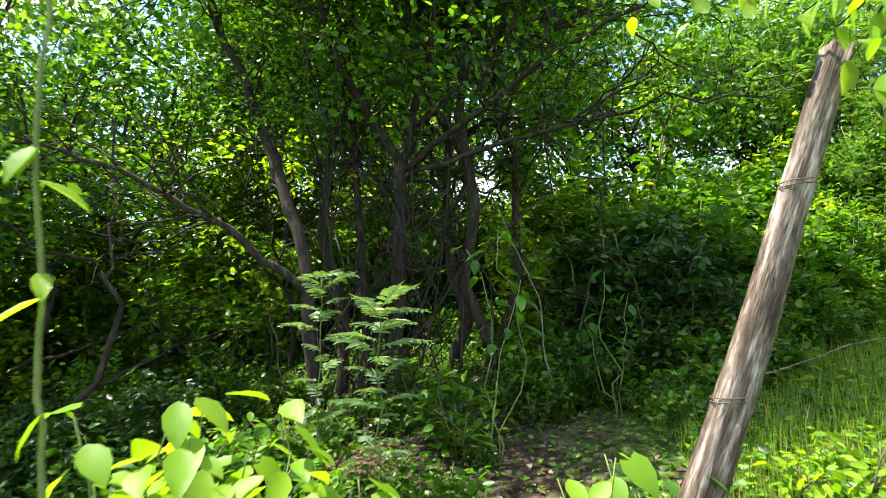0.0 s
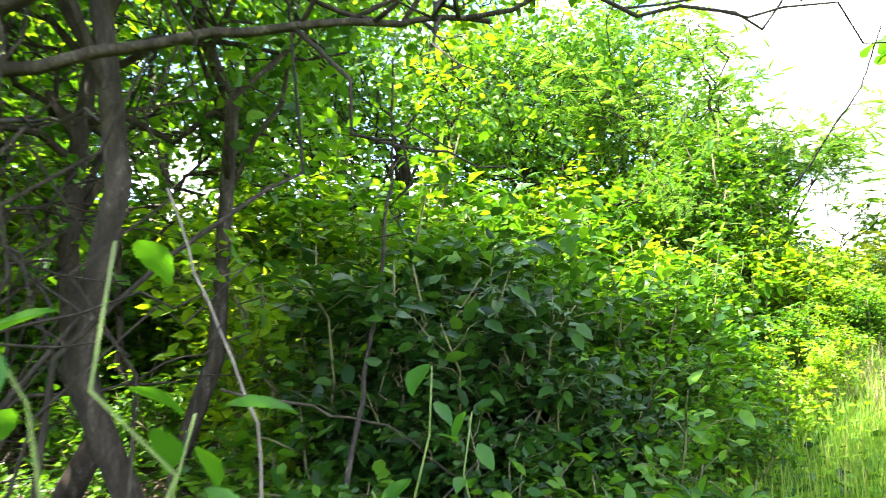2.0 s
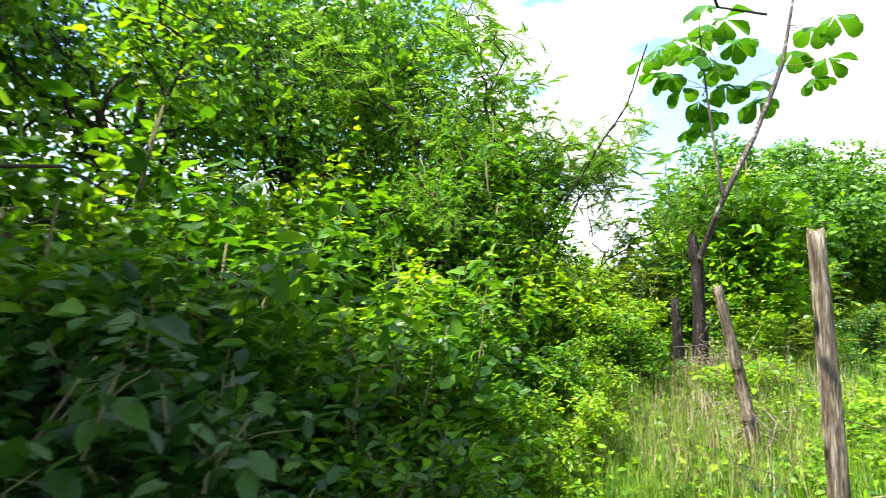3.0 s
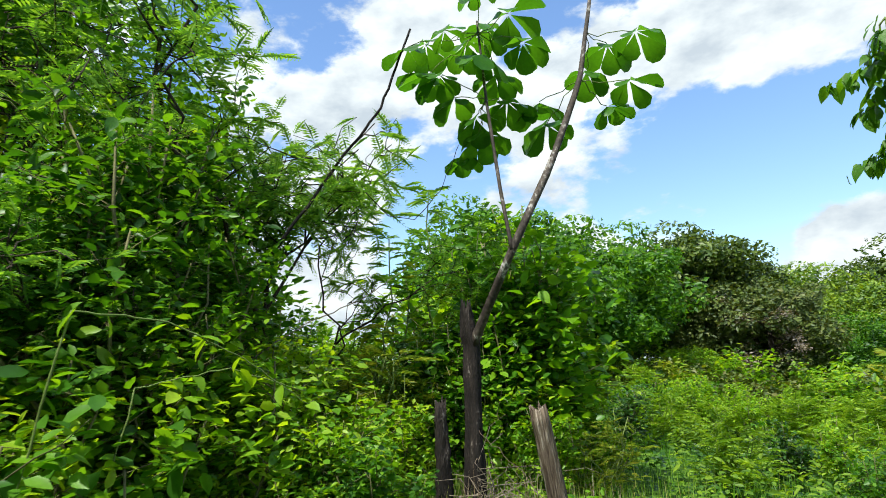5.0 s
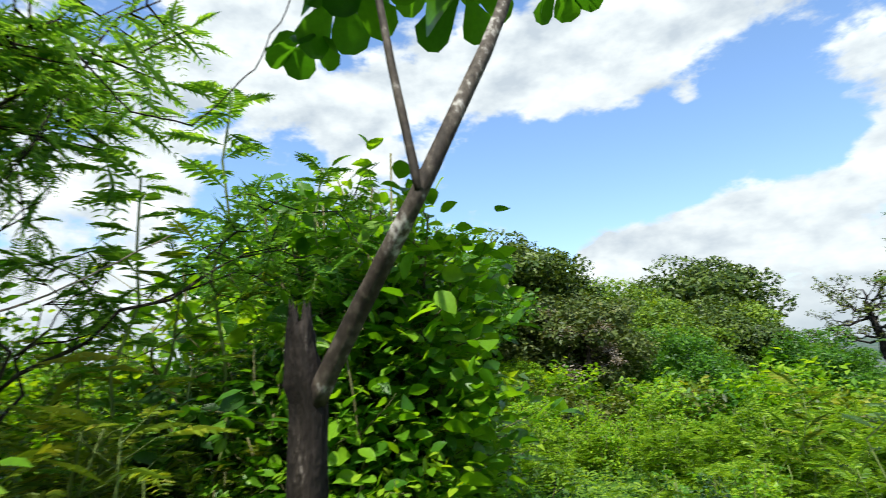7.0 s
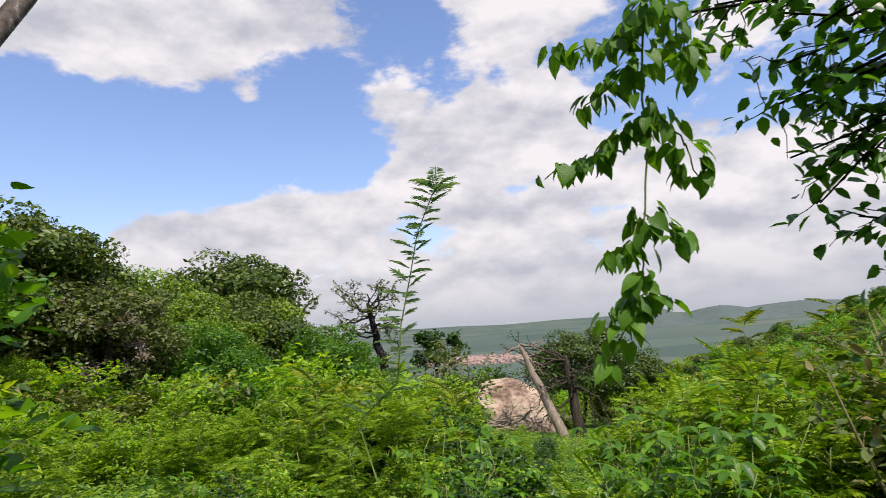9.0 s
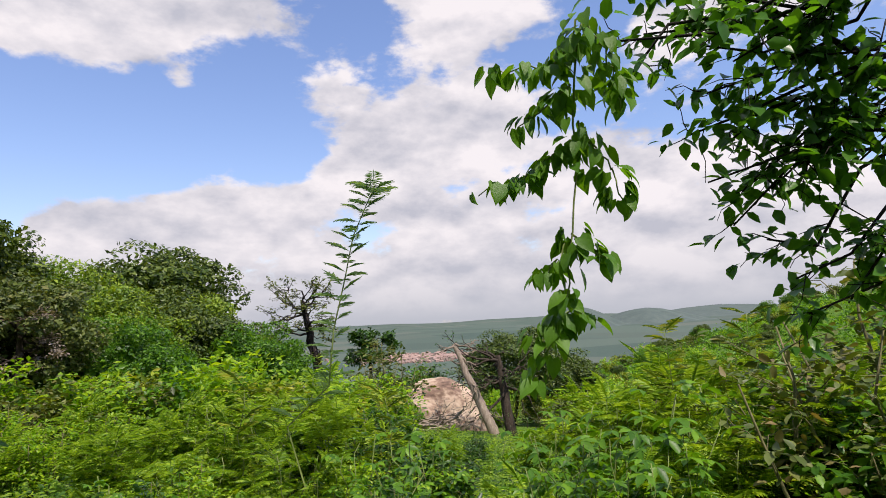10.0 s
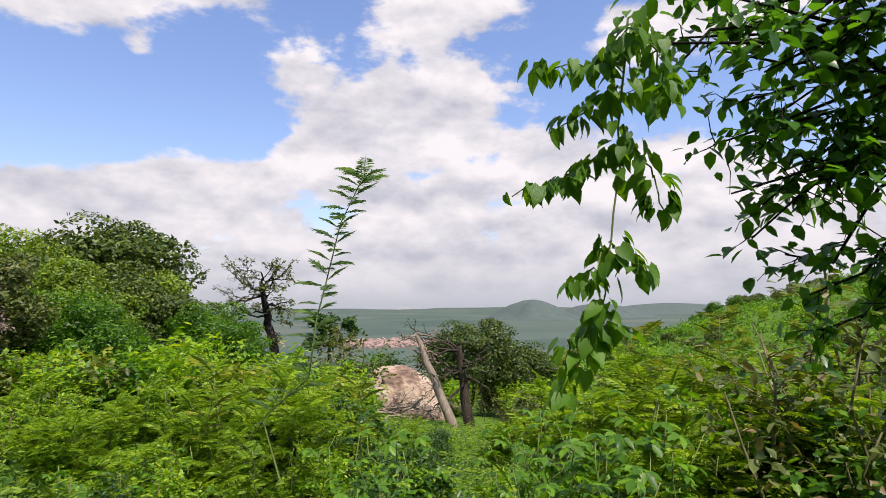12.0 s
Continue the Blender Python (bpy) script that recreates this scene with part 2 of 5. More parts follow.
ROCK = rough_mat("granite", [(0.34, (0.07, 0.045, 0.034)), (0.46, (0.19, 0.125, 0.09)), (0.54, (0.36, 0.27, 0.195)), (0.7, (0.50, 0.41, 0.31))], 0.7, 0.9, 0.4, (1, 1, 1.6), 0.08, 7)
ROOF = rough_mat("clay_roof", [(0.3, (0.19, 0.12, 0.095)), (0.55, (0.28, 0.195, 0.165)), (0.8, (0.42, 0.36, 0.33))], 0.15, 0.9, 0.1)
# green of the far hills greyed to blue, so the colour holds the haze
HAZED_HILL = rough_mat("far_hill", [(0.3, (0.055, 0.08, 0.075)), (0.55, (0.075, 0.10, 0.09)), (0.8, (0.10, 0.125, 0.11))], 0.05, 1.0, 0.2)


def ground_mat():
    mat, nt, bs, out = nodes_of("ground")
    N, L = nt.nodes.new, nt.links.new
    tc = N("ShaderNodeTexCoord")
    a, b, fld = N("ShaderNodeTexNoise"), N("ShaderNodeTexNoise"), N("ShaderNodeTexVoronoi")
    a.inputs["Scale"].default_value, a.inputs["Detail"].default_value = 0.5, 5
    b.inputs["Scale"].default_value, b.inputs["Detail"].default_value = 14, 8
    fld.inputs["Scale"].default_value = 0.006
    for n in (a, b, fld):
        L(tc.outputs["Object"], n.inputs["Vector"])
    soil = ramp_node(nt, [(0.3, (0.022, 0.015, 0.010)), (0.5, (0.06, 0.041, 0.026)), (0.68, (0.13, 0.095, 0.062))])
    L(b.outputs[0], soil.inputs[0])
    green = ramp_node(nt, [(0.3, (0.025, 0.06, 0.007)), (0.5, (0.06, 0.13, 0.011)), (0.7, (0.13, 0.21, 0.02))])
    L(b.outputs[0], green.inputs[0])
    # field patches muted towards blue-green: distance haze put into the colour
    hazed_fields = ramp_node(nt, [(0.0, (0.050, 0.082, 0.062)), (0.35, (0.074, 0.102, 0.082)), (0.6, (0.045, 0.074, 0.060)), (1.0, (0.12, 0.13, 0.105))])
    L(fld.outputs["Color"], hazed_fields.inputs[0])
    sep = N("ShaderNodeSeparateXYZ")
    L(tc.outputs["Object"], sep.inputs[0])
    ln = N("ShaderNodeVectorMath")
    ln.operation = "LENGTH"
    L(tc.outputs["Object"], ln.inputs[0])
    wood = N("ShaderNodeMapRange")        # open slope against wooded floor
    wood.inputs["From Min"].default_value, wood.inputs["From Max"].default_value = 0.6, 1.6
    L(sep.outputs[0], wood.inputs["Value"])
    mr = N("ShaderNodeMapRange")
    mr.inputs["From Min"].default_value, mr.inputs["From Max"].default_value = 0.4, 0.6
    L(a.outputs[0], mr.inputs["Value"])
    west = N("ShaderNodeMapRange")
    west.inputs["From Min"].default_value, west.inputs["From Max"].default_value = -5.5, -7.5
    L(sep.outputs[0], west.inputs["Value"])
    south = N("ShaderNodeMapRange")
    south.inputs["From Min"].default_value, south.inputs["From Max"].default_value = 0.2, -1.0
    L(sep.outputs[1], south.inputs["Value"])
    both = N("ShaderNodeMath")
    both.operation = "MAXIMUM"
    L(west.outputs[0], both.inputs[0])
    L(south.outputs[0], both.inputs[1])
    mul = N("ShaderNodeMath")
    mul.operation = "MAXIMUM"
    L(wood.outputs[0], mul.inputs[0])
    L(both.outputs[0], mul.inputs[1])
    m1, m2 = N("ShaderNodeMix"), N("ShaderNodeMix")
    m1.data_type = m2.data_type = "RGBA"
    L(mul.outputs[0], m1.inputs["Factor"])
    L(soil.outputs[0], m1.inputs["A"])
    L(green.outputs[0], m1.inputs["B"])
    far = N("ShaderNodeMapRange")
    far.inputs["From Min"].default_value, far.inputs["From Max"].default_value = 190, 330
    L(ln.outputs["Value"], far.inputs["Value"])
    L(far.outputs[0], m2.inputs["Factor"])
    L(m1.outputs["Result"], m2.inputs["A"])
    L(hazed_fields.outputs[0], m2.inputs["B"])
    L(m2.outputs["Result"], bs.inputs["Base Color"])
    bs.inputs["Roughness"].default_value = 0.95
    bs.inputs["Specular IOR Level"].default_value = 0.15
    bp = N("ShaderNodeBump")
    bp.inputs["Strength"].default_value, bp.inputs["Distance"].default_value = 0.8, 0.03
    L(b.outputs[0], bp.inputs["Height"])
    L(bp.outputs[0], bs.inputs["Normal"])
    return mat


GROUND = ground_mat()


# ---- building blocks ----
def mesh_of(name, V, F, material, smooth=True):
    V, F = np.asarray(V, np.float32), np.asarray(F, np.int32)
    me = bpy.data.meshes.new(name)
    me.vertices.add(len(V))
    me.vertices.foreach_set("co", V.ravel())
    k = F.shape[1]
    me.loops.add(F.size)
    me.loops.foreach_set("vertex_index", F.ravel())
    me.polygons.add(len(F))
    me.polygons.foreach_set("loop_start", np.arange(0, F.size, k, dtype=np.int32))
    me.polygons.foreach_set("use_smooth", np.full(len(F), smooth))
    me.update()
    me.validate()
    me.materials.append(material)
    return me


def part(name, me, parent, label="", m=None):
    ob = new(name, me)
    ob.parent = parent
    if m is not None:
        ob.matrix_basis = m
    if label:
        tagged(ob, label)
    return ob


def thing(name, label, category, m=None, group="", kind=""):
    ob = new(name)
    ob.empty_display_size = 0.2
    if m is not None:
        ob.matrix_basis = m
    return tagged(ob, label, category, group, kind)


# leaf outlines: x across, y along, z up
OVATE = (np.array([(0, 0, 0), (0, 0.5, -0.03), (0, 1, -0.13), (-0.40, 0.28, 0.05), (-0.36, 0.66, 0.02), (0.40, 0.28, 0.05), (0.36, 0.66, 0.02)]),
         np.array([(0, 1, 3), (1, 4, 3), (1, 2, 4), (0, 5, 1), (1, 5, 6), (1, 6, 2)]))
HEART = (np.array([(0, 0.06, 0), (0, 0.42, -0.03), (0, 0.8, -0.08), (0, 1.04, -0.2), (-0.30, -0.04, 0.03), (-0.50, 0.22, 0.07), (-0.42, 0.56, 0.03), (-0.17, 0.85, -0.06),
                   (0.30, -0.04, 0.03), (0.50, 0.22, 0.07), (0.42, 0.56, 0.03), (0.17, 0.85, -0.06)]),
         np.array([(0, 5, 4), (0, 1, 5), (1, 6, 5), (1, 2, 6), (2, 7, 6), (2, 3, 7), (0, 8, 9), (0, 9, 1), (1, 9, 10), (1, 10, 2), (2, 10, 11), (2, 11, 3)]))
BROAD = (np.array([(0, 0, 0), (0, 0.33, -0.02), (0, 0.68, -0.06), (0, 1, -0.16), (-0.24, 0.13, 0.03), (-0.40, 0.36, 0.06), (-0.36, 0.62, 0.03), (-0.18, 0.86, -0.05),
                   (0.24, 0.13, 0.03), (0.40, 0.36, 0.06), (0.36, 0.62, 0.03), (0.18, 0.86, -0.05)]),
         np.array([(0, 1, 4), (1, 5, 4), (1, 2, 5), (2, 6, 5), (2, 7, 6), (2, 3, 7), (0, 8, 1), (1, 8, 9), (1, 9, 2), (2, 9, 10), (2, 10, 11), (2, 11, 3)]))
DIAMOND = (np.array([(0, 0, 0), (-0.42, 0.5, 0.06), (0, 1, -0.1), (0.42, 0.5, 0.06)]), np.array([(0, 2, 1), (0, 3, 2)]))
OBOVATE = (np.array([(0, 0, 0), (0, 0.4, 0.02), (0, 0.78, -0.03), (0, 1, -0.12), (-0.12, 0.25, 0.02), (-0.30, 0.55, 0.05), (-0.38, 0.78, 0.02), (-0.24, 0.95, -0.08),
                     (0.12, 0.25, 0.02), (0.30, 0.55, 0.05), (0.38, 0.78, 0.02), (0.24, 0.95, -0.08)]),
           np.array([(0, 1, 4), (1, 5, 4), (1, 2, 5), (2, 6, 5), (2, 7, 6), (2, 3, 7), (0, 8, 1), (1, 8, 9), (1, 9, 2), (2, 9, 10), (2, 10, 11), (2, 11, 3)]))
BLADE = (np.array([(-0.5, 0, 0), (0.5, 0, 0), (0.36, 0.55, 0.06), (-0.36, 0.55, 0.06), (0, 1, 0.32)]), np.array([(0, 1, 2), (0, 2, 3), (3, 2, 4)]))


def unit(a):
    return a / np.maximum(np.linalg.norm(a, axis=-1, keepdims=True), 1e-9)


def leaves(P, D, U, length, width, shape):
    """Vertices and faces of leaves at P, along D, with their upper side towards U."""
    P, D = np.asarray(P, float), unit(np.asarray(D, float))
    U = np.asarray(U, float)
    S = unit(np.cross(D, U))
    U = np.cross(S, D)
    length = np.broadcast_to(np.asarray(length, float), len(P))[:, None, None]
    width = np.broadcast_to(np.asarray(width, float), len(P))[:, None, None]
    tv, tf = shape
    V = P[:, None] + tv[None, :, :1] * width * S[:, None] + tv[None, :, 1:2] * length * D[:, None] + tv[None, :, 2:] * length * U[:, None]
    F = tf[None] + (np.arange(len(P)) * len(tv))[:, None, None]
    return V.reshape(-1, 3), F.reshape(-1, 3)


def join(pieces):
    V, F, n = [], [], 0
    for v, f in pieces:
        V.append(v)
        F.append(np.asarray(f) + n)
        n += len(v)
    return np.concatenate(V), np.concatenate(F)


def tube(pts, radii, sides=6):
    pts = np.asarray(pts, float)
    n = len(pts)
    radii = np.broadcast_to(np.asarray(radii, float), n)
    T = unit(np.gradient(pts, axis=0))
    ref = np.array([0.31, 0.95, 0.07])
    A = unit(np.cross(T, ref))
    B = np.cross(T, A)
    w = np.linspace(0, 2 * np.pi, sides, endpoint=False)
    V = pts[:, None] + radii[:, None, None] * (np.cos(w)[None, :, None] * A[:, None] + np.sin(w)[None, :, None] * B[:, None])
    V = np.concatenate([V.reshape(-1, 3), pts[:1], pts[-1:]])
    i, j = np.meshgrid(np.arange(n - 1), np.arange(sides), indexing="ij")
    a, b = i * sides + j, i * sides + (j + 1) % sides
    c, d = a + sides, b + sides
    F = np.concatenate([np.stack([a, b, d], -1).reshape(-1, 3), np.stack([a, d, c], -1).reshape(-1, 3)])
    k = np.arange(sides)
    F = np.concatenate([F, np.stack([(k + 1) % sides, k, np.full(sides, n * sides)], -1), np.stack([(n - 1) * sides + k, (n - 1) * sides + (k + 1) % sides, np.full(sides, n * sides + 1)], -1)])
    return V, F


def crooked(rng, a, b, n=6, wobble=0.06, sag=0.0):
    """A line from a to b that wanders as a branch does."""
    a, b = np.asarray(a, float), np.asarray(b, float)
    t = np.linspace(0, 1, n)[:, None]
    size = np.linalg.norm(b - a)
    p = a + (b - a) * t
    bend = rng.normal(0, wobble * size, (n, 3))
    bend[0] = bend[-1] = 0
    p = p + bend * np.sin(np.pi * t) ** 0.5
    p[:, 2] -= sag * size * (t[:, 0] ** 2)
    return p


def along(pts, t):
    """Places and directions at the fractions t of a line."""
    pts = np.asarray(pts)
    s = np.clip(np.asarray(t) * (len(pts) - 1), 0, len(pts) - 1.001)
    i = s.astype(int)
    return pts[i] + (pts[i + 1] - pts[i]) * (s - i)[:, None], unit(pts[i + 1] - pts[i])


def fronds(rng, P, D, size, pairs=8, leaflet=0.3, wide=0.28, shape=None):
    """Feathery leaves: a drooping midrib with pairs of narrow leaflets."""
    D = unit(np.asarray(D, float))
    n = len(P)
    side = unit(np.cross(D, [0, 0, 1.0]) + 1e-6)
    up = np.cross(side, D)
    L = size * rng.uniform(0.75, 1.2, n)
    s = np.linspace(0.12, 1.0, pairs)
    base = P[:, None] + D[:, None] * (s[None, :, None] * L[:, None, None]) - np.array([0, 0, 1.0]) * (0.28 * s[None, :, None] ** 2 * L[:, None, None])
    out = []
    swell = np.sin(np.pi * (0.15 + 0.75 * s))
    for k in (-1, 1):
        d = side[:, None] * k + D[:, None] * 0.45 + rng.normal(0, 0.1, (n, pairs, 3)) - np.array([0, 0, 0.12])
        ln = (leaflet * L[:, None] * swell[None]).ravel()
        u = np.broadcast_to(up[:, None], (n, pairs, 3)) + rng.normal(0, 0.2, (n, pairs, 3))
        out.append(leaves(base.reshape(-1, 3), d.reshape(-1, 3), u.reshape(-1, 3), ln, ln * wide, shape or DIAMOND))
    rib = leaves(P, D - np.array([0, 0, 0.14]), up, L, 0.012, DIAMOND)
    return join(out + [rib])


def shrub_lines(rng, height, spread, stems, twigs, lean=0.0):
    """Stems and twigs of a shrub, and where leaves may sit."""
    wood, P, D = [], [], []
    for _ in range(stems):
        w = rng.uniform(0, 2 * np.pi)
        r = spread * np.sqrt(rng.uniform(0.02, 1))
        top = np.array([np.cos(w) * r, np.sin(w) * r, height * rng.uniform(0.55, 1.05) * (1 - 0.3 * (r / spread) ** 2)])
        base = np.array([np.cos(w) * r * 0.2, np.sin(w) * r * 0.2, -0.08])
        line = crooked(rng, base, top, 6, 0.05)
        wood.append((line, np.linspace(0.011, 0.003, 6) * (0.6 + 0.5 * height), 5))
        q, d = along(line, rng.uniform(0.2, 0.98, twigs))
        for a, t in zip(q, d):
            o = unit(t * 0.5 + np.append(unit(rng.normal(0, 1, 2)), rng.uniform(-0.1, 0.5)))
            tl = crooked(rng, a, a + o * rng.uniform(0.14, 0.34) * (0.6 + 0.4 * height), 4, 0.07, 0.1)
            wood.append((tl, np.linspace(0.004, 0.0015, 4), 3))
            pp, dd = along(tl, np.linspace(0.2, 1.0, 6))
            P.append(pp)
            D.append(dd)
    return wood, np.concatenate(P), np.concatenate(D)


def spray(rng, P, D, per, reach=0.05):
    """Directions and upper sides of leaves around twigs."""
    P, D = np.repeat(P, per, 0), np.repeat(D, per, 0)
    P = P + rng.normal(0, reach, P.shape)
    side = rng.normal(0, 1, P.shape)
    side[:, 2] = side[:, 2] * 0.45 - 0.15
    d = unit(D * 0.5 + side)
    u = rng.normal(0, 0.45, P.shape) + np.array([0, 0.12, 1.0])
    return P, d, u


def wood_mesh(name, wood, mat):
    return mesh_of(name, *join([tube(*w) for w in wood]), mat)


def shrub(label, seed, height, spread, stems, twigs, per, leaf, mat, shape=OVATE, name="shrub", wide=0.62, stem_mat=TWIG, group="wild shrubs"):
    rng = np.random.default_rng(seed)
    ob = thing(name, label, "shrub", group=group)
    wood, P, D = shrub_lines(rng, height, spread, stems, twigs)
    tagged(part("stem", wood_mesh("stem", wood, stem_mat), ob, "thin brown woody stems"), kind="stuff")
    P, d, u = spray(rng, P, D, per, leaf * 0.5)
    ln = leaf * rng.uniform(0.55, 1.25, len(P))
    tagged(part("foliage", mesh_of("foliage", *leaves(P, d, u, ln, ln * wide, shape), mat), ob), kind="stuff")
    return ob


def fern_shrub(label, seed, height, spread, stems, twigs, frond, mat, pairs=9, name="feathery_shrub", leaflet=0.3, wide=0.28):
    rng = np.random.default_rng(seed)
    ob = thing(name, label, "shrub", group="feathery shrubs")
    wood, P, D = shrub_lines(rng, height, spread, stems, twigs)
    tagged(part("stem", wood_mesh("stem", wood, STEM_GREEN), ob, "slender green stems"), kind="stuff")
    P, D = P[1::2], D[1::2]
    side = rng.normal(0, 1, P.shape)
    side[:, 2] = np.abs(side[:, 2]) * 0.3
    tagged(part("foliage", mesh_of("foliage", *fronds(rng, P, D * 0.6 + unit(side), frond, pairs, leaflet, wide), mat, False), ob), kind="stuff")
    return ob


def grow(rng, start, way, length, radius, depth, wood, tips, droop=0.0, split=3, spread=0.75, sides=7):
    n = 6
    way = unit(np.asarray(way, float))
    end = np.asarray(start) + way * length
    line = crooked(rng, start, end, n, 0.055, droop)
    wood.append((line, np.linspace(radius, radius * 0.55, n), sides))
    if depth == 0:
        tips.append(line)
        return
    for k in range(split):
        q, d = along(line, [rng.uniform(0.5, 1.0) if k else 1.0])
        nd = unit(d[0] + rng.normal(0, spread, 3) * np.array([1, 1, 0.6]) + np.array([0, 0, 0.1]))
        grow(rng, q[0], nd, length * rng.uniform(0.55, 0.8), radius * 0.5, depth - 1, wood, tips, droop, split, spread, max(4, sides - 2))


def tree(label, seed, trunk, crown_radius, depth, leaf, mat, bark, per=3, twigs=5, shape=DIAMOND, name="tree", radius=0.12, split=3, lean=(0.05, 0.02), wide=0.6, feathery=False, category="tree", flat=1.0):
    """A tapered trunk with limbs, and leaves along the outer twigs."""
    rng = np.random.default_rng(seed)
    ob = thing(name, label, category)
    wood, tips = [], []
    grow(rng, (0, 0, -0.15), (lean[0], lean[1], 1), trunk, radius, depth, wood, tips, 0.02, split, crown_radius)
    P, D = [], []
    for line in tips:
        q, d = along(line, rng.uniform(0.15, 1, twigs))
        for a, t in zip(q, d):
            o = unit(t * 0.4 + rng.normal(0, 1, 3) * np.array([1, 1, 0.7 * flat]))
            tl = crooked(rng, a, a + o * rng.uniform(0.2, 0.5), 4, 0.06, 0.12)
            wood.append((tl, np.linspace(0.006, 0.002, 4), 3))
            pp, dd = along(tl, np.linspace(0.2, 1, 5))
            P.append(pp)
            D.append(dd)
    P, D = np.concatenate(P), np.concatenate(D)
    part("trunk", wood_mesh("trunk", wood, bark), ob)
    if feathery:
        side = rng.normal(0, 1, P.shape)
        part("crown", mesh_of("crown", *fronds(rng, P, D * 0.4 + unit(side), leaf, 9), mat, False), ob)
    else:
        P, d, u = spray(rng, P, D, per, leaf * 0.6)
        ln = leaf * rng.uniform(0.6, 1.3, len(P))
        part("crown", mesh_of("crown", *leaves(P, d, u, ln, ln * wide, shape), mat), ob)
    return ob


def dome_tree(label, seed, height, radius, clumps, per, leaf, mat, bark, shape=DIAMOND, name="tree", thick=0.12, low=-0.35, flat=0.42, core=0.62, wide=0.6, puff=0.17):
    """A tree whose limbs end in clumps of leaves that make up an uneven dome."""
    rng = np.random.default_rng(seed)
    ob = thing(name, label, "tree")
    wood = [(crooked(rng, (0, 0, -0.3), (rng.normal(0, 0.1), rng.normal(0, 0.1), height * max(0.5, core - 0.1)), 7, 0.03), np.linspace(thick, thick * 0.5, 7), 8)]
    limbs = []
    trunk = wood[0][0]
    P, U, D = [], [], []
    for k in range(clumps):
        while True:
            w = unit(rng.normal(0, 1, 3))
            if w[2] > low:
                break
        c = np.array([0, 0, height * core]) + w * np.array([radius, radius, height * flat]) * rng.uniform(0.5, 0.98)
        if k < 9:
            a, _ = along(trunk, [rng.uniform(0.55, 1.0)])
            wood.append((crooked(rng, a[0], c, 6, 0.06), np.linspace(thick * 0.35, 0.008, 6), 5))
            limbs.append(wood[-1][0])
        else:
            line = min(limbs, key=lambda q: np.linalg.norm(q[-1] - c))
            a, _ = along(line, [rng.uniform(0.5, 0.95)])
            wood.append((crooked(rng, a[0], c, 5, 0.06), np.linspace(thick * 0.12, 0.005, 5), 4))
        s = radius * rng.uniform(puff * 0.7, puff * 1.3)
        q = unit(rng.normal(0, 1, (per, 3))) * rng.uniform(0.72, 1, (per, 1)) * 1.6 * np.array([s, s, s * 0.62])
        P.append(c + q)
        U.append(unit(q) * 1.1 + w * 0.4 + (0, 0, 0.3) + rng.normal(0, 0.28, (per, 3)))
        d = rng.normal(0, 1, (per, 3))
        d[:, 2] = d[:, 2] * 0.5 - 0.35
        D.append(d)
    part("trunk", wood_mesh("trunk", wood, bark), ob)
    P = np.concatenate(P)
    ln = leaf * rng.uniform(0.6, 1.3, len(P))
    part("crown", mesh_of("crown", *leaves(P, np.concatenate(D), np.concatenate(U), ln, ln * wide, shape), mat), ob)
    return ob


# ---- the ground ----
def height_at(x, y):
    x, y = np.asarray(x, float), np.asarray(y, float)
    z = 0.12 * np.minimum(x, 7) - 0.03 * np.clip(x - 7, 0, 38) - 0.16 * np.maximum(x - 45, 0) + 0.155 * np.minimum(y, 25)
    z = np.maximum(z, -35 + 0 * z)
    g = np.exp(-((x + 10) ** 2 + (y + 150) ** 2) / (2 * 55.0 ** 2))
    z = z + 33 * np.maximum(g - 0.06, 0)
    near = np.exp(-((x - 4) ** 2 + y ** 2) / 900)
    z = z + near * (0.05 * np.sin(1.3 * x + 0.4) * np.cos(1.1 * y) + 0.03 * np.sin(3.1 * x + 1) * np.sin(2.7 * y + 2))
    far = np.clip((np.hypot(x, y) - 2500) / 1500, 0, 1)
    return z + far * (9 + 7 * np.sin(np.arctan2(y, x) * 17) + 4 * np.sin(np.arctan2(y, x) * 41 + 1))


def at(x, y, turn=0.0, s=1.0, sink=0.0, tilt=0.0):
    """A pose on the ground."""
    return pose(x, y, float(height_at(x, y)) - sink, tilt, 0, turn) @ Matrix.Scale(s, 4)


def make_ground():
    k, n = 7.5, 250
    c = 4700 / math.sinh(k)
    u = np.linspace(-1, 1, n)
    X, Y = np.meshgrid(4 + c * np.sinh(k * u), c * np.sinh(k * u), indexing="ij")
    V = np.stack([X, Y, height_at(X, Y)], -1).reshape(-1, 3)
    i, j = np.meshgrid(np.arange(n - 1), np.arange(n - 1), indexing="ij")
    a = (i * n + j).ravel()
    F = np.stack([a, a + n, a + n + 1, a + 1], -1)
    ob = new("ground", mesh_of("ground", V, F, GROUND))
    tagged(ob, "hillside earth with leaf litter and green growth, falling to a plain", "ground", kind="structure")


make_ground()


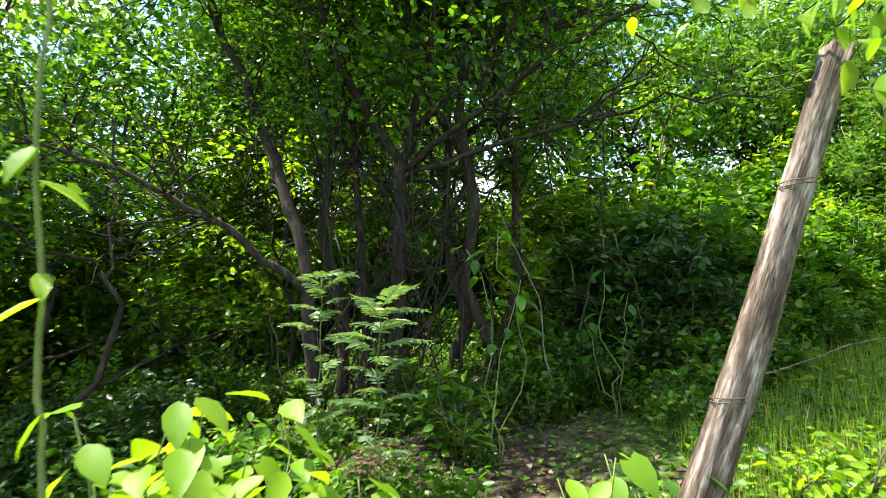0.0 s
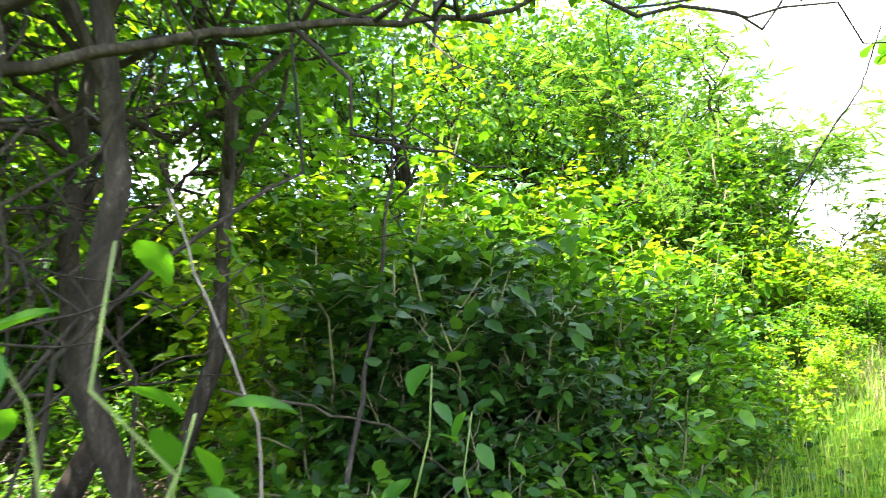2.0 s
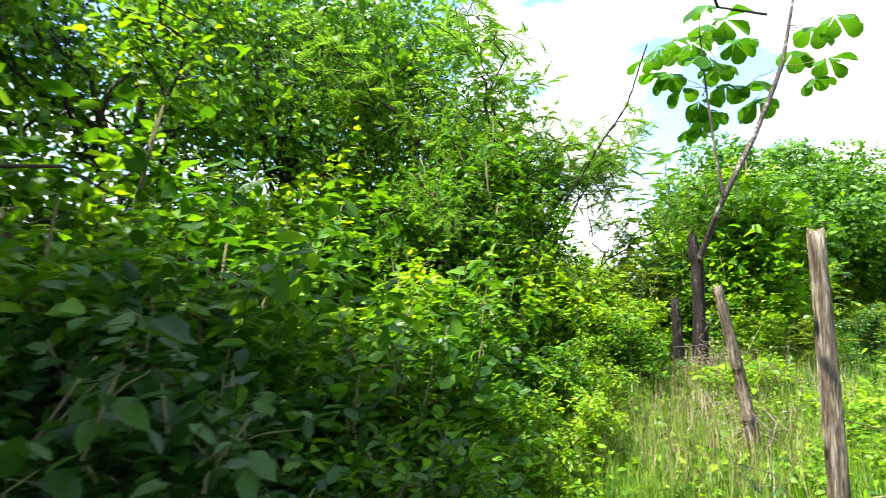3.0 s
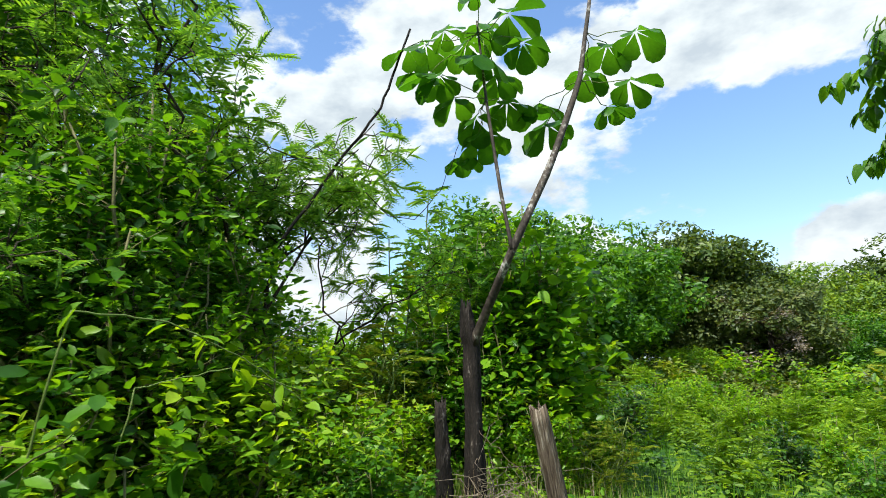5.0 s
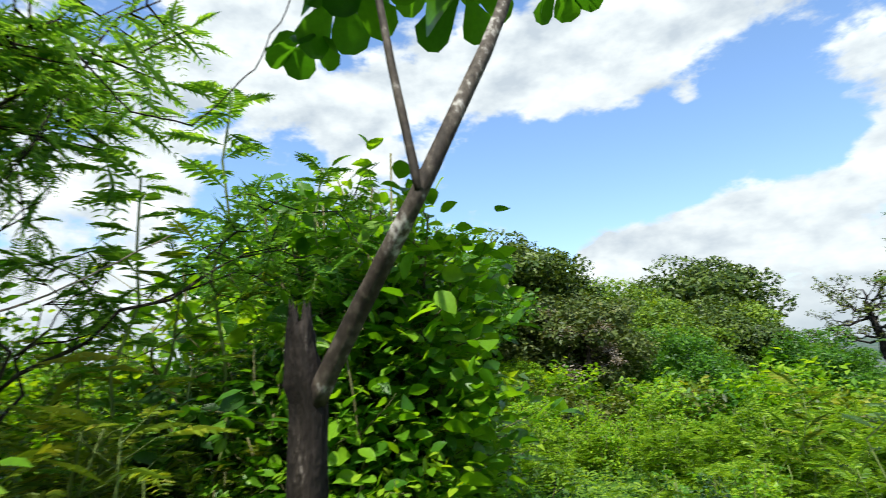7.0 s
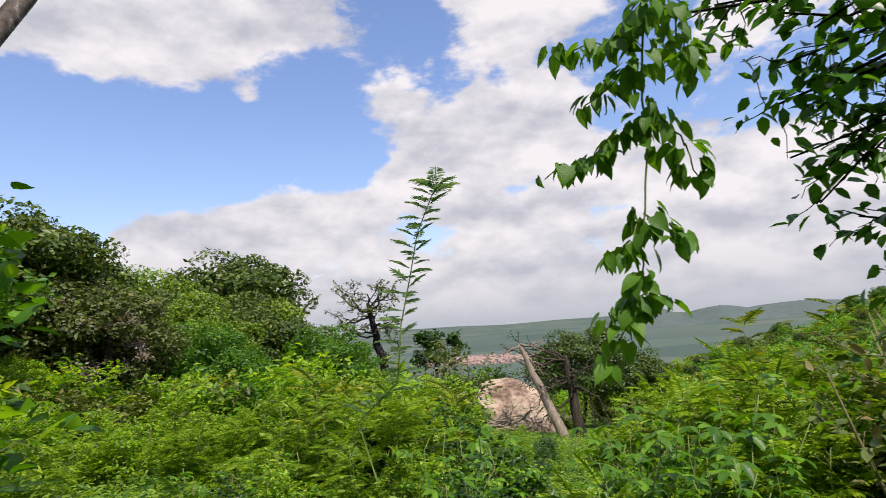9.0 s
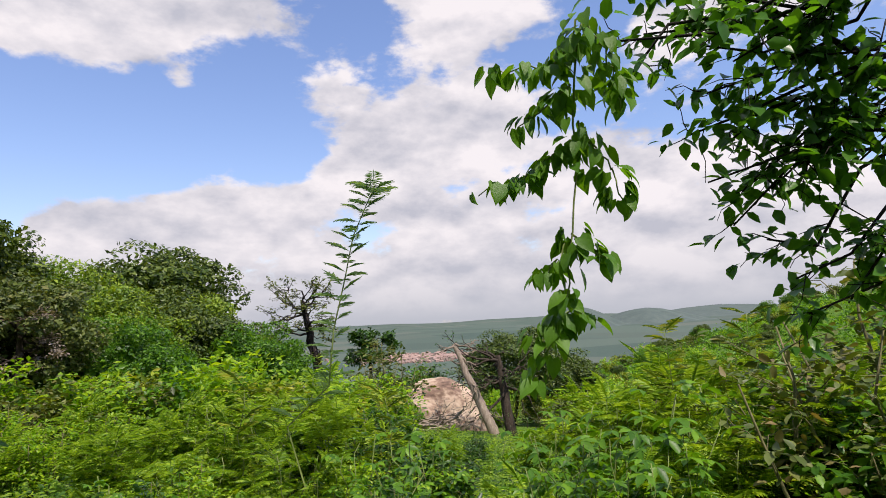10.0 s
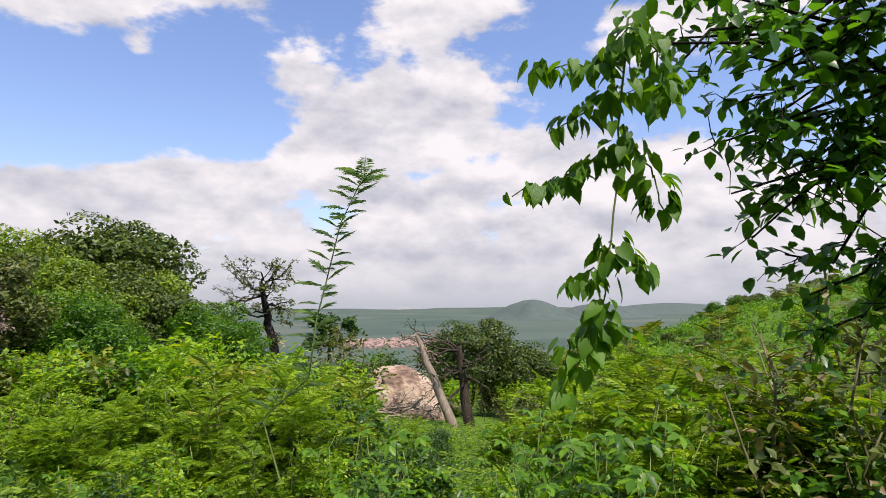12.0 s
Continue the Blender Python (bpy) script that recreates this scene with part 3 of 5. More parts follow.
# ---- kinds of plant, each built once and then repeated ----
def kinds():
    k = {}
    k["broad"] = [shrub("dense wild shrub with mid-green oval leaves", 10 + i, 1.25, 0.55, 11, 9, 3, 0.09, LEAF) for i in range(3)]
    k["dark"] = [shrub("shaded thicket shrub with dark green leaves", 20 + i, 1.3, 0.55, 11, 9, 3, 0.095, LEAF_DARK_AND_SHADE) for i in range(2)]
    # lime-green of their own, lightened further to carry the sun
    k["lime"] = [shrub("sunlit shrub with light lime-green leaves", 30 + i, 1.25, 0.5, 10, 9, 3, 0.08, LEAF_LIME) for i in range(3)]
    k["fern"] = [fern_shrub("feathery green shrub of fine paired leaflets", 40 + i, 1.2, 0.55, 9, 8, 0.175, LEAF_FERN, 10) for i in range(3)]
    k["mimosa"] = [fern_shrub("yellow-green mimosa-like shrub with layered feathery fronds", 140 + i, 1.5, 0.5, 7, 9, 0.34, LEAF_MIMOSA, 12, leaflet=0.27, wide=0.36) for i in range(3)]
    k["olive"] = [shrub("dull olive shrub with some withered leaves", 50 + i, 1.3, 0.6, 10, 9, 3, 0.06, LEAF_OLIVE) for i in range(2)]
    k["herb"] = [shrub("low leafy herb of the woodland floor", 60 + i, 0.38, 0.22, 6, 5, 2, 0.06, LEAF, name="herb", group="woodland herbs") for i in range(3)]
    k["low"] = [shrub("low lime-green herb in the grass of the path", 65 + i, 0.36, 0.24, 6, 5, 2, 0.055, LEAF_LIME, name="herb", group="path herbs") for i in range(2)]
    k["tall"] = [shrub("tall leafy shrub with big sunlit leaves", 35 + i, 2.5, 0.5, 12, 16, 3, 0.085, (LEAF_LIME, LEAF)[i], BROAD) for i in range(2)]
    k["bigleaf"] = [shrub("tall shrub with large bright rounded leaves behind the lopped trunk", 37 + i, 2.1, 0.42, 9, 13, 2, 0.105, (LEAF_BRIGHT, LEAF_LIME, LEAF_BRIGHT)[i], BROAD, wide=0.85) for i in range(3)]
    k["understory"] = [tree("slender woodland tree with a leafy crown", 80 + i, 1.7, 0.62, 2, 0.085, m, BARK, 3, 6, OVATE, "tree", 0.035, 3) for i, m in enumerate((LEAF, LEAF_LIME, LEAF))]
    k["canopy"] = [dome_tree("tall leafy woodland tree shading the path's edge", 110 + i, 5.2, 1.7, 64, 66, 0.10, m, BARK, OVATE, "tree", 0.08, -0.6, 0.42, 0.6) for i, m in enumerate((LEAF, LEAF, LEAF))]
    # added tree with a crown above the view, there to cast shade
    k["shade"] = [dome_tree("woodland tree whose high leafy crown shades the thicket", 130, 5.0, 1.5, 60, 90, 0.10, LEAF, BARK, OVATE, "tree", 0.06, -0.5, 0.15, 0.80, puff=0.2)]
    k["big"] = [dome_tree("spreading hillside tree with a dense rounded green crown", 90 + i, 5.5, 2.9, 90, 260, 0.18, m, BARK_DARK, low=lo, core=0.55, puff=0.15) for i, (m, lo) in enumerate(((LEAF_CROWN, -0.5), (LEAF_LIME, -0.7), (LEAF_OLIVE, -0.5), (LEAF, -0.7)))]
    k["hill"] = [dome_tree("broad hillside tree with a clumped mid-green crown", 120 + i, 5.5, 2.7, 40, 420, 0.17, m, BARK_DARK, low=-0.75, core=0.52, puff=0.21) for i, m in enumerate((LEAF_HILL, LEAF_CROWN, LEAF_HILL))]
    k["feather"] = [tree("slender tree with airy feathery foliage", 100 + i, 1.6, 0.5, 2, 0.2, LEAF_PINNATE, BARK, 3, 7, DIAMOND, "feathery_tree", 0.028, 3, feathery=True) for i in range(2)]
    return k


KIND = kinds()
used = {}


def plant(kind, x, y, s=1.0, turn=None, sink=0.0, which=None, tilt=0.0):
    """Sets the next plant of a kind on the ground: the first of each stands there itself, the rest are copies."""
    n = used.get(kind, 0)
    used[kind] = n + 1
    src = KIND[kind][n % len(KIND[kind]) if which is None else which]
    turn = (n * 137.5) % 360 if turn is None else turn
    if kind == "mimosa" and src.get("set"):
        s /= src.scale[0]        # a copy takes over the size of the first
    m = at(x, y, turn, s, sink, tilt)
    if src.get("set"):
        ob = copy_thing(src, m)
        ob["set"] = 1
        return ob
    src["set"] = 1
    src.matrix_basis = m
    return src


R = random.Random(4)
FRONT = [(1.55, 4.85), (2.3, 5.05), (3.2, 5.45), (4.1, 5.75), (5.0, 6.0), (6.0, 6.35), (7.2, 6.7), (8.5, 7.1), (10.0, 7.5)]


def on_front(u):
    i = min(int(u), len(FRONT) - 2)
    f = u - i
    return FRONT[i][0] + (FRONT[i + 1][0] - FRONT[i][0]) * f, FRONT[i][1] + (FRONT[i + 1][1] - FRONT[i][1]) * f


# the thicket beside the path, low in front and higher behind
for row, (back, size, kinds_of) in enumerate([(0.0, 0.85, ("broad", "dark", "broad")), (0.5, 1.15, ("broad", "lime", "broad")), (1.1, 1.5, ("lime", "broad", "fern")), (1.9, 1.8, ("lime", "broad", "lime"))]):
    u = 0.0
    while u < len(FRONT) - 1.01:
        x, y = on_front(u)
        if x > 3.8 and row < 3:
            # sunny end of the thicket, brightened through lime leaf colours
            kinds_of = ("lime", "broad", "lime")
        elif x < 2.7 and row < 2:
            # shaded end of the thicket, its shade given by darker leaves
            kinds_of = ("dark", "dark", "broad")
        elif row < 2:
            kinds_of = ("broad", "lime", "broad")
        plant(R.choice(kinds_of), x + R.uniform(-0.15, 0.15) - back * 0.25, y + back + R.uniform(-0.12, 0.12), size * R.uniform(0.85, 1.15))
        u += 0.52 if row < 2 else 0.62
for x, y, s in [(1.9, 7.2, 1.0), (3.2, 7.9, 1.1), (4.4, 8.0, 1.15), (0.9, 8.3, 1.1), (-0.6, 8.4, 1.1), (-2.2, 8.0, 1.1), (-3.6, 7.2, 1.1), (-4.9, 6.5, 1.2), (-3.9, 5.6, 1.0), (0.3, 6.9, 0.95), (-1.8, 6.6, 0.9), (-2.6, 4.4, 0.9)]:
    plant("understory", x, y, s)
for x, y, s in [(0.1, 5.7, 0.9), (-2.4, 9.0, 1.1), (-4.6, 4.9, 0.9), (-1.6, 10.0, 1.4), (-1.0, 9.4, 1.4), (-2.7, 10.2, 1.5), (0.5, 9.8, 1.35), (-4.2, 9.2, 1.35), (3.0, 8.6, 1.0), (4.6, 8.6, 0.95), (5.9, 8.9, 0.85), (-4.4, 8.0, 1.05), (-6.2, 6.8, 1.1), (-6.8, 4.6, 1.1), (1.4, 10.6, 1.3), (4.0, 11.0, 1.3),
                (-1.4, 11.6, 1.35), (-4.2, 10.8, 1.35), (-7.0, 9.4, 1.35), (-9.0, 6.8, 1.3), (6.8, 11.0, 1.1), (-4.4, 3.6, 0.95), (-5.6, 2.4, 1.0), (4.9, 8.8, 1.0), (6.3, 8.6, 1.0), (-5.4, 5.8, 1.1), (2.4, 10.0, 1.2), (-8.0, 3.0, 1.2)]:
    plant("canopy", x, y, s)
# added trees, set where their shadow falls on the thicket
for x, y, s in [(0.3, 5.0, 1.0), (0.65, 5.6, 0.85), (-0.9, 5.2, 1.0)]:
    plant("shade", x, y, s)
# brush at the back of the wood
for i in range(44):
    x = -8.5 + 11.0 * (i / 33) + R.uniform(-0.3, 0.3)
    plant(R.choice(("lime", "broad", "lime")), x, 8.9 + R.uniform(-1.6, 1.6) - max(0, -x - 3) * 0.45, R.uniform(1.3, 1.9))
for i in range(26):
    plant(R.choice(("broad", "lime", "broad")), R.uniform(-8.0, -3.2), R.uniform(5.0, 8.2), R.uniform(1.3, 1.9))
for i in range(16):
    plant(R.choice(("lime", "broad", "lime")), -4.5 + 0.36 * i + R.uniform(-0.2, 0.2), R.uniform(9.3, 10.6), R.uniform(1.7, 2.1))
# herbs of the woodland floor
for i in range(130):
    x, y = R.uniform(-3.6, 1.6), R.uniform(1.5, 7.2)
    if abs(x) < 0.3 and y < 1.6:
        continue
    plant("herb", x, y, R.uniform(0.6, 1.25))
for i in range(26):
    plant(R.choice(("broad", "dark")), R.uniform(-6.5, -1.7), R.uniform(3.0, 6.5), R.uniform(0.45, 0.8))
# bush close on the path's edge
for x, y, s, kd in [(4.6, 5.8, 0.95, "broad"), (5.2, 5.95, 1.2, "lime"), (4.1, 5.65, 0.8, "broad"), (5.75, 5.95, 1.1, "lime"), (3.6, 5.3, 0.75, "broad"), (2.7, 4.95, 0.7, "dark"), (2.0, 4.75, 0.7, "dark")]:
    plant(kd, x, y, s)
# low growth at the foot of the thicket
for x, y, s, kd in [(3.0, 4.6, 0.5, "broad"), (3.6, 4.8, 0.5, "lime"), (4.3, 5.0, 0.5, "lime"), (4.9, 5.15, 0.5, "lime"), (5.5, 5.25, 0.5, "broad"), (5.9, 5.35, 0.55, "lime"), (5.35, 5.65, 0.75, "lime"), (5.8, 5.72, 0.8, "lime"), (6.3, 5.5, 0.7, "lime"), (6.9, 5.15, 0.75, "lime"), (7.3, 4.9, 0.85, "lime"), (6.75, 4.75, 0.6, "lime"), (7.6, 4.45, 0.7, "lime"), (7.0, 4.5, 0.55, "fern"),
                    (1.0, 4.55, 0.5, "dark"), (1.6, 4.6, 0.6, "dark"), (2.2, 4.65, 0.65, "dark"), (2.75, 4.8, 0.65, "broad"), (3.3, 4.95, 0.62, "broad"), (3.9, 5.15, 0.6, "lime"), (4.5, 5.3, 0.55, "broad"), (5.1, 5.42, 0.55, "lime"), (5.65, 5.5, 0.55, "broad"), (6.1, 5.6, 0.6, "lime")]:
    plant(kd, x, y, s)
for i in range(30):
    plant("herb", R.uniform(0.2, 2.6), R.uniform(3.9, 4.9), R.uniform(0.6, 1.2))
# broad-leaved growth behind the lopped trunk
for x, y, s, kd in [(7.3, 5.5, 1.1, "broad"), (7.9, 5.0, 1.25, "broad"), (8.2, 5.25, 1.6, "broad"), (7.5, 4.95, 0.95, "lime"), (8.9, 5.5, 1.5, "lime"), (8.6, 5.9, 1.5, "broad"), (7.0, 5.9, 1.2, "fern"),
                    (6.7, 5.6, 0.8, "fern"), (7.2, 5.05, 0.8, "lime"), (9.6, 5.8, 1.5, "fern"), (8.0, 5.5, 1.8, "lime"), (8.35, 5.2, 1.8, "lime"), (7.7, 4.95, 0.9, "lime")]:
    plant(kd, x, y, s)
for x, y, s in [(8.3, 5.15, 0.9), (7.9, 5.35, 0.85), (8.7, 5.6, 0.9), (7.3, 5.45, 0.6)]:
    plant("tall", x, y, s)
for x, y, top in [(7.5, 5.0, 3.65), (7.7, 4.95, 3.35), (7.3, 4.85, 3.3), (7.15, 5.0, 3.1), (7.6, 5.2, 3.1), (8.2, 5.1, 3.1), (7.0, 5.25, 2.9), (6.95, 5.65, 2.8), (7.25, 4.9, 2.6), (6.75, 5.4, 2.4)]:
    plant("bigleaf", x, y, (top - float(height_at(x, y))) / 2.1)
for x, y, s in [(-6.0, 7.6, 1.6), (-5.2, 8.2, 1.7), (-4.4, 8.4, 1.6), (-3.4, 8.8, 1.7), (-2.6, 9.2, 1.7), (-1.8, 9.4, 1.6), (-1.0, 9.0, 1.6), (-0.2, 9.4, 1.7), (-6.6, 6.6, 1.6), (5.5, 6.95, 1.1), (6.1, 7.1, 1.15), (5.0, 7.4, 1.2), (6.7, 7.4, 1.1)]:
    plant("tall", x, y, s, which=0)
for x, y, s in [(5.3, 6.45, 1.15), (5.75, 6.6, 1.1)]:
    plant("tall", x, y, s, which=1)
for x, y, s in [(4.75, 6.3, 1.0), (5.5, 6.2, 0.85), (5.1, 6.05, 0.75)]:
    plant("tall", x, y, s, which=1)
for x, y, s in [(6.6, 6.05, 0.6), (6.1, 6.3, 0.9), (5.0, 6.3, 1.0), (6.6, 6.7, 0.85), (6.0, 6.9, 1.1), (5.6, 6.9, 1.35), (6.1, 7.3, 1.4), (5.85, 6.35, 1.1), (5.2, 7.0, 1.4)]:
    plant("feather", x, y, s)

def right_near(w, d):
    return w < radians(-160) and d < 4.2


# open slope: low shrubs, feathery scrub
for i, (x, y, s) in enumerate([(6.35, -1.58, 1.36), (5.83, -1.18, 1.46), (5.5, -0.42, 1.37), (6.92, -1.41, 1.11), (7.46, -1.18, 0.99), (5.85, -0.15, 1.19), (6.2, -0.04, 0.97), (5.49, 0.21, 1.08), (6.03, -3.18, 1.71)]):
    plant(("fern", "olive", "broad")[i % 3], x, y, s)
for i in range(150):
    d = 2.6 + 9.5 * (i / 150) ** 0.8
    w = radians(R.uniform(-187, -80))
    x, y = 5.0 - math.sin(w) * d, 4.5 + math.cos(w) * d
    if y > 3.9 and x < 9.6 or right_near(w, d):
        continue
    right = w < radians(-158)
    # dark-leaved shrubs on the left also colour in the shaded gaps
    kd = R.choice(("mimosa", "fern", "olive", "mimosa", "broad") if right else ("mimosa", "lime", "mimosa", "broad", "lime", "dark"))
    tall = (0.9 + 0.045 * d) if right else (0.50 + 0.022 * d)
    aside = math.degrees(math.atan2(4.9 - x, y - 4.7))
    if -152 < aside < -133 and d > 4.5:
        tall *= 0.5        # the boulder shows over low growth
    plant(kd, x, y, tall * R.uniform(0.6, 1.3) * (0.8 if kd == "mimosa" else 1.0))
for x, y, s in [(16.83, -4.31, 1.52), (18.03, -6.0, 1.59), (18.37, -7.14, 1.65), (18.76, -8.19, 1.68), (24.79, -14.89, 2.26), (24.62, -16.45, 2.47), (23.05, -16.5, 2.44), (13.8, -9.7, 0.7), (28.6, -19.54, 2.57), (26.76, -19.89, 2.64)]:
    plant(R.choice(("broad", "olive", "dark")), x, y, s)


# feathery shrubs standing out of the scrub: place, and height of the top
for x, y, top in [(9.81, 2.1, 2.08), (10.01, 1.44, 2.19), (9.34, 1.37, 2.18), (9.44, 0.75, 1.95), (8.65, 2.15, 2.06), (7.13, -0.33, 2.26), (6.43, -0.57, 2.41), (5.93, -0.17, 2.33), (5.63, -0.73, 2.48), (6.39, 0.49, 2.13), (9.47, 2.59, 1.96), (10.6, 2.62, 2.03), (12.24, 1.34, 2.12), (12.88, 0.36, 2.24), (11.72, 0.40, 2.07), (13.12, -1.12, 2.24), (11.91, -1.03, 2.11), (11.44, 2.04, 1.94), (10.02, 1.60, 1.64), (10.14, 0.88, 1.62), (10.04, 0.04, 1.38), (9.19, -3.20, 1.92), (8.21, -2.58, 2.16), (8.10, -3.72, 2.42), (7.03, -1.96, 2.25), (6.88, -3.04, 2.39), (6.24, -2.15, 2.39), (5.70, -1.21, 2.26), (6.61, -1.01, 2.02), (7.64, -1.69, 1.81), (6.01, -0.12, 2.08), (5.52, -2.23, 2.30), (6.19, -4.19, 2.58), (13.58, 2.02, 2.11), (10.90, -1.89, 1.12), (9.86, -2.70, 1.19)]:
    plant("mimosa", x, y, max(0.5, (top - float(height_at(x, y))) / 1.65))


def far_scrub():
    """Bushes of the slope beyond the near ones, too many to count."""
    for n, (mat, seed) in enumerate(((LEAF, 70), (LEAF_LIME, 71), (LEAF_FERN, 72), (LEAF_OLIVE, 73))):
        rng = np.random.default_rng(seed)
        _, P, D = shrub_lines(rng, 1.3, 0.75, 9, 8)
        P, dd, u = spray(rng, P, D, 3, 0.06)
        ln = 0.12 * rng.uniform(0.6, 1.3, len(P))
        V, F = leaves(P, dd, u, ln, ln * 0.6, DIAMOND)
        out = []
        for i in range(210):
            d = 11.5 + 110 * rng.uniform(0, 1) ** 1.9
            w = radians(rng.uniform(-190, -72))
            x, y = 5.0 - math.sin(w) * d, 4.5 + math.cos(w) * d
            view = math.degrees(math.atan2(-(x - 4.9), y - 4.7))
            if (-151 < view < -133.5 and 9 < d < 20) or (-143.5 < view < -133.5 and d < 24) or math.hypot(x - 20.8, y + 12.9) < 2.6:
                continue
            s = rng.uniform(0.7, 1.3) + 0.009 * d
            a = rng.uniform(0, 6.28)
            c, sn = math.cos(a) * s, math.sin(a) * s
            Q = np.stack([V[:, 0] * c - V[:, 1] * sn + x, V[:, 0] * sn + V[:, 1] * c + y, V[:, 2] * s + float(height_at(x, y))], -1)
            out.append((Q, F))
        tagged(new("scrub", mesh_of("scrub", *join(out), mat)), "green scrub bushes covering the far slope", "scrub", kind="stuff")


far_scrub()


def hill_scrub():
    """Low growth dotted over the distant hillside."""
    rng = np.random.default_rng(75)
    n, k = 2600, 34
    x, y = rng.uniform(-30, 75, n), rng.uniform(-150, -38, n)
    c = np.stack([x, y, height_at(x, y) + 0.3], -1)
    s = rng.uniform(0.5, 1.3, n)
    P = c[:, None] + rng.normal(0, 1, (n, k, 3)) * s[:, None, None] * np.array([0.7, 0.7, 0.45])
    P = P.reshape(-1, 3)
    u = rng.normal(0, 0.5, P.shape) + (0, 0, 1)
    ln = rng.uniform(0.3, 0.6, len(P))
    tagged(new("hill_scrub", mesh_of("hill_scrub", *leaves(P, rng.normal(0, 1, P.shape), u, ln, ln * 0.6, DIAMOND), LEAF)), "low scrub dotted over the distant hillside", "scrub", kind="stuff")


hill_scrub()
# hillside trees
for x, y, s, wh in [(23.0, 3.4, 1.0, 0), (21.8, 1.4, 0.72, 2), (24.3, 1.8, 0.85, 0), (27.5, 3.0, 1.05, 3), (29.0, -1.2, 0.7, 3), (36.2, -7.4, 1.55, 0), (37.4, -10.6, 0.8, 0), (31.2, -5.2, 0.5, 1), (33.0, -8.2, 0.5, 3),
                    (35.4, -11.4, 0.75, 1), (29.5, -3.4, 0.72, 1), (28.0, 6.0, 1.1, 0), (18.5, 5.6, 0.8, 3), (15.5, 7.0, 0.75, 3), (40.0, -4.0, 1.2, 0), (22.4, -19.6, 0.88, 0), (20.6, -20.8, 0.7, 0), (25.6, 2.2, 0.9, 0), (27.0, -4.6, 0.5, 3), (28.6, -6.4, 0.5, 1), (30.2, -8.8, 0.5, 3), (19.6, 3.2, 0.6, 1), (27.4, -8.3, 0.7, 3), (25.8, -6.4, 0.62, 1), (29.2, -10.4, 0.62, 3), (24.4, -4.2, 0.6, 1), (22.6, -1.8, 0.55, 3), (20.6, -0.4, 0.5, 1)]:
    plant("big", x, y, s, which=wh)
for x, y, s in [(31.5, -2.6, 1.1), (31.0, -5.4, 1.1), (32.4, -8.0, 1.05), (28.4, -0.6, 0.9), (33.5, -10.4, 0.85), (34.4, -12.2, 0.7), (28.0, -3.0, 0.8), (29.0, -7.4, 0.8), (26.0, -0.8, 0.7), (30.5, -10.2, 0.65)]:
    plant("hill", x, y, s)
# trees along the far ridge
for i in range(30):
    f = R.uniform(0, 1)
    plant("big", 54 - 38 * f + R.uniform(-2, 2), -105 - 35 * f + R.uniform(-4, 3), R.uniform(0.3, 0.6), which=R.choice((0, 0, 3)))
for i in range(26):
    plant("big", R.uniform(8, 60), R.uniform(-105, -45), R.uniform(0.3, 0.55), which=R.choice((0, 1, 3)))


for i in range(70):
    x = R.uniform(1.6, 7.0)
    y = 0.42 * x + 2.75 + R.choice((-1, 1)) * R.uniform(0.5, 1.5)
    if math.hypot(x - 4.95, y - 4.65) > 0.6 and abs(y - 0.42 * x - 2.75) > 0.55 and y < 0.3 * x + 4.4:
        plant("low", x, y, R.uniform(0.5, 1.3))


# ---- ground cover ----
def strew(name, label, category, seed, n, box, mat, shape, size, wide, flat, lift=0.0, mask=None, rise=0.0):
    rng = np.random.default_rng(seed)
    x, y = rng.uniform(box[0], box[2], n), rng.uniform(box[1], box[3], n)
    if mask is not None:
        ok = mask(x, y)
        x, y = x[ok], y[ok]
    P = np.stack([x, y, height_at(x, y) + lift], -1)
    n = len(P)
    w = rng.uniform(0, 2 * np.pi, n)
    if flat:
        D = np.stack([np.cos(w), np.sin(w), rng.normal(0, 0.25, n)], -1)
        U = rng.normal(0, 0.4, (n, 3)) + np.array([0, 0, 1.0])
        P[:, 2] += rng.uniform(0.004, 0.03, n) + rise * rng.uniform(0, 1, n) * (0.6 + 0.4 * np.sin(2.1 * x) * np.sin(1.7 * y + 1))
    else:
        D = np.stack([np.cos(w) * 0.45, np.sin(w) * 0.45, np.ones(n)], -1) + rng.normal(0, 0.15, (n, 3))
        U = np.stack([-np.cos(w), -np.sin(w), np.full(n, 0.3)], -1)
    ln = rng.uniform(size[0], size[1], n)
    ob = new(name, mesh_of(name, *leaves(P, D, U, ln, ln * wide if wide < 1 else wide / 1000, shape), mat, flat))
    return tagged(ob, label, category, kind="stuff")


def open_slope(x, y):
    return ((y < 0.36 * x + 3.6) & (x > 1.3)) | (x > 6.5) | ((x > 0.7) & (y < 2.6))


strew("leaf_litter", "brown and pale fallen leaves on the woodland floor", "leaf litter", 1, 12000, (-6, 0.3, 2.6, 8), LITTER, OVATE, (0.03, 0.085), 0.55, True)


def path_side(x, y):
    return open_slope(x, y) & (np.abs(y - 0.42 * x - 2.75) < 1.6 + 0.5 * np.sin(2.3 * x) * np.sin(1.7 * y))


strew("grass", "bright green grass along the path", "grass", 2, 110000, (0.5, 1, 11, 7), GRASS, BLADE, (0.05, 0.24), 6, False, mask=path_side)
strew("slope_grass", "sparse grass among the scrub of the slope", "grass", 8, 16000, (0.5, -9, 16, 6), LEAF, BLADE, (0.08, 0.3), 7, False, mask=open_slope)
strew("tall_grass", "tall yellow-green grass round the fence posts", "grass", 3, 2600, (2.6, 2.6, 7.4, 5.4), GRASS, BLADE, (0.1, 0.32), 6, False, mask=open_slope)
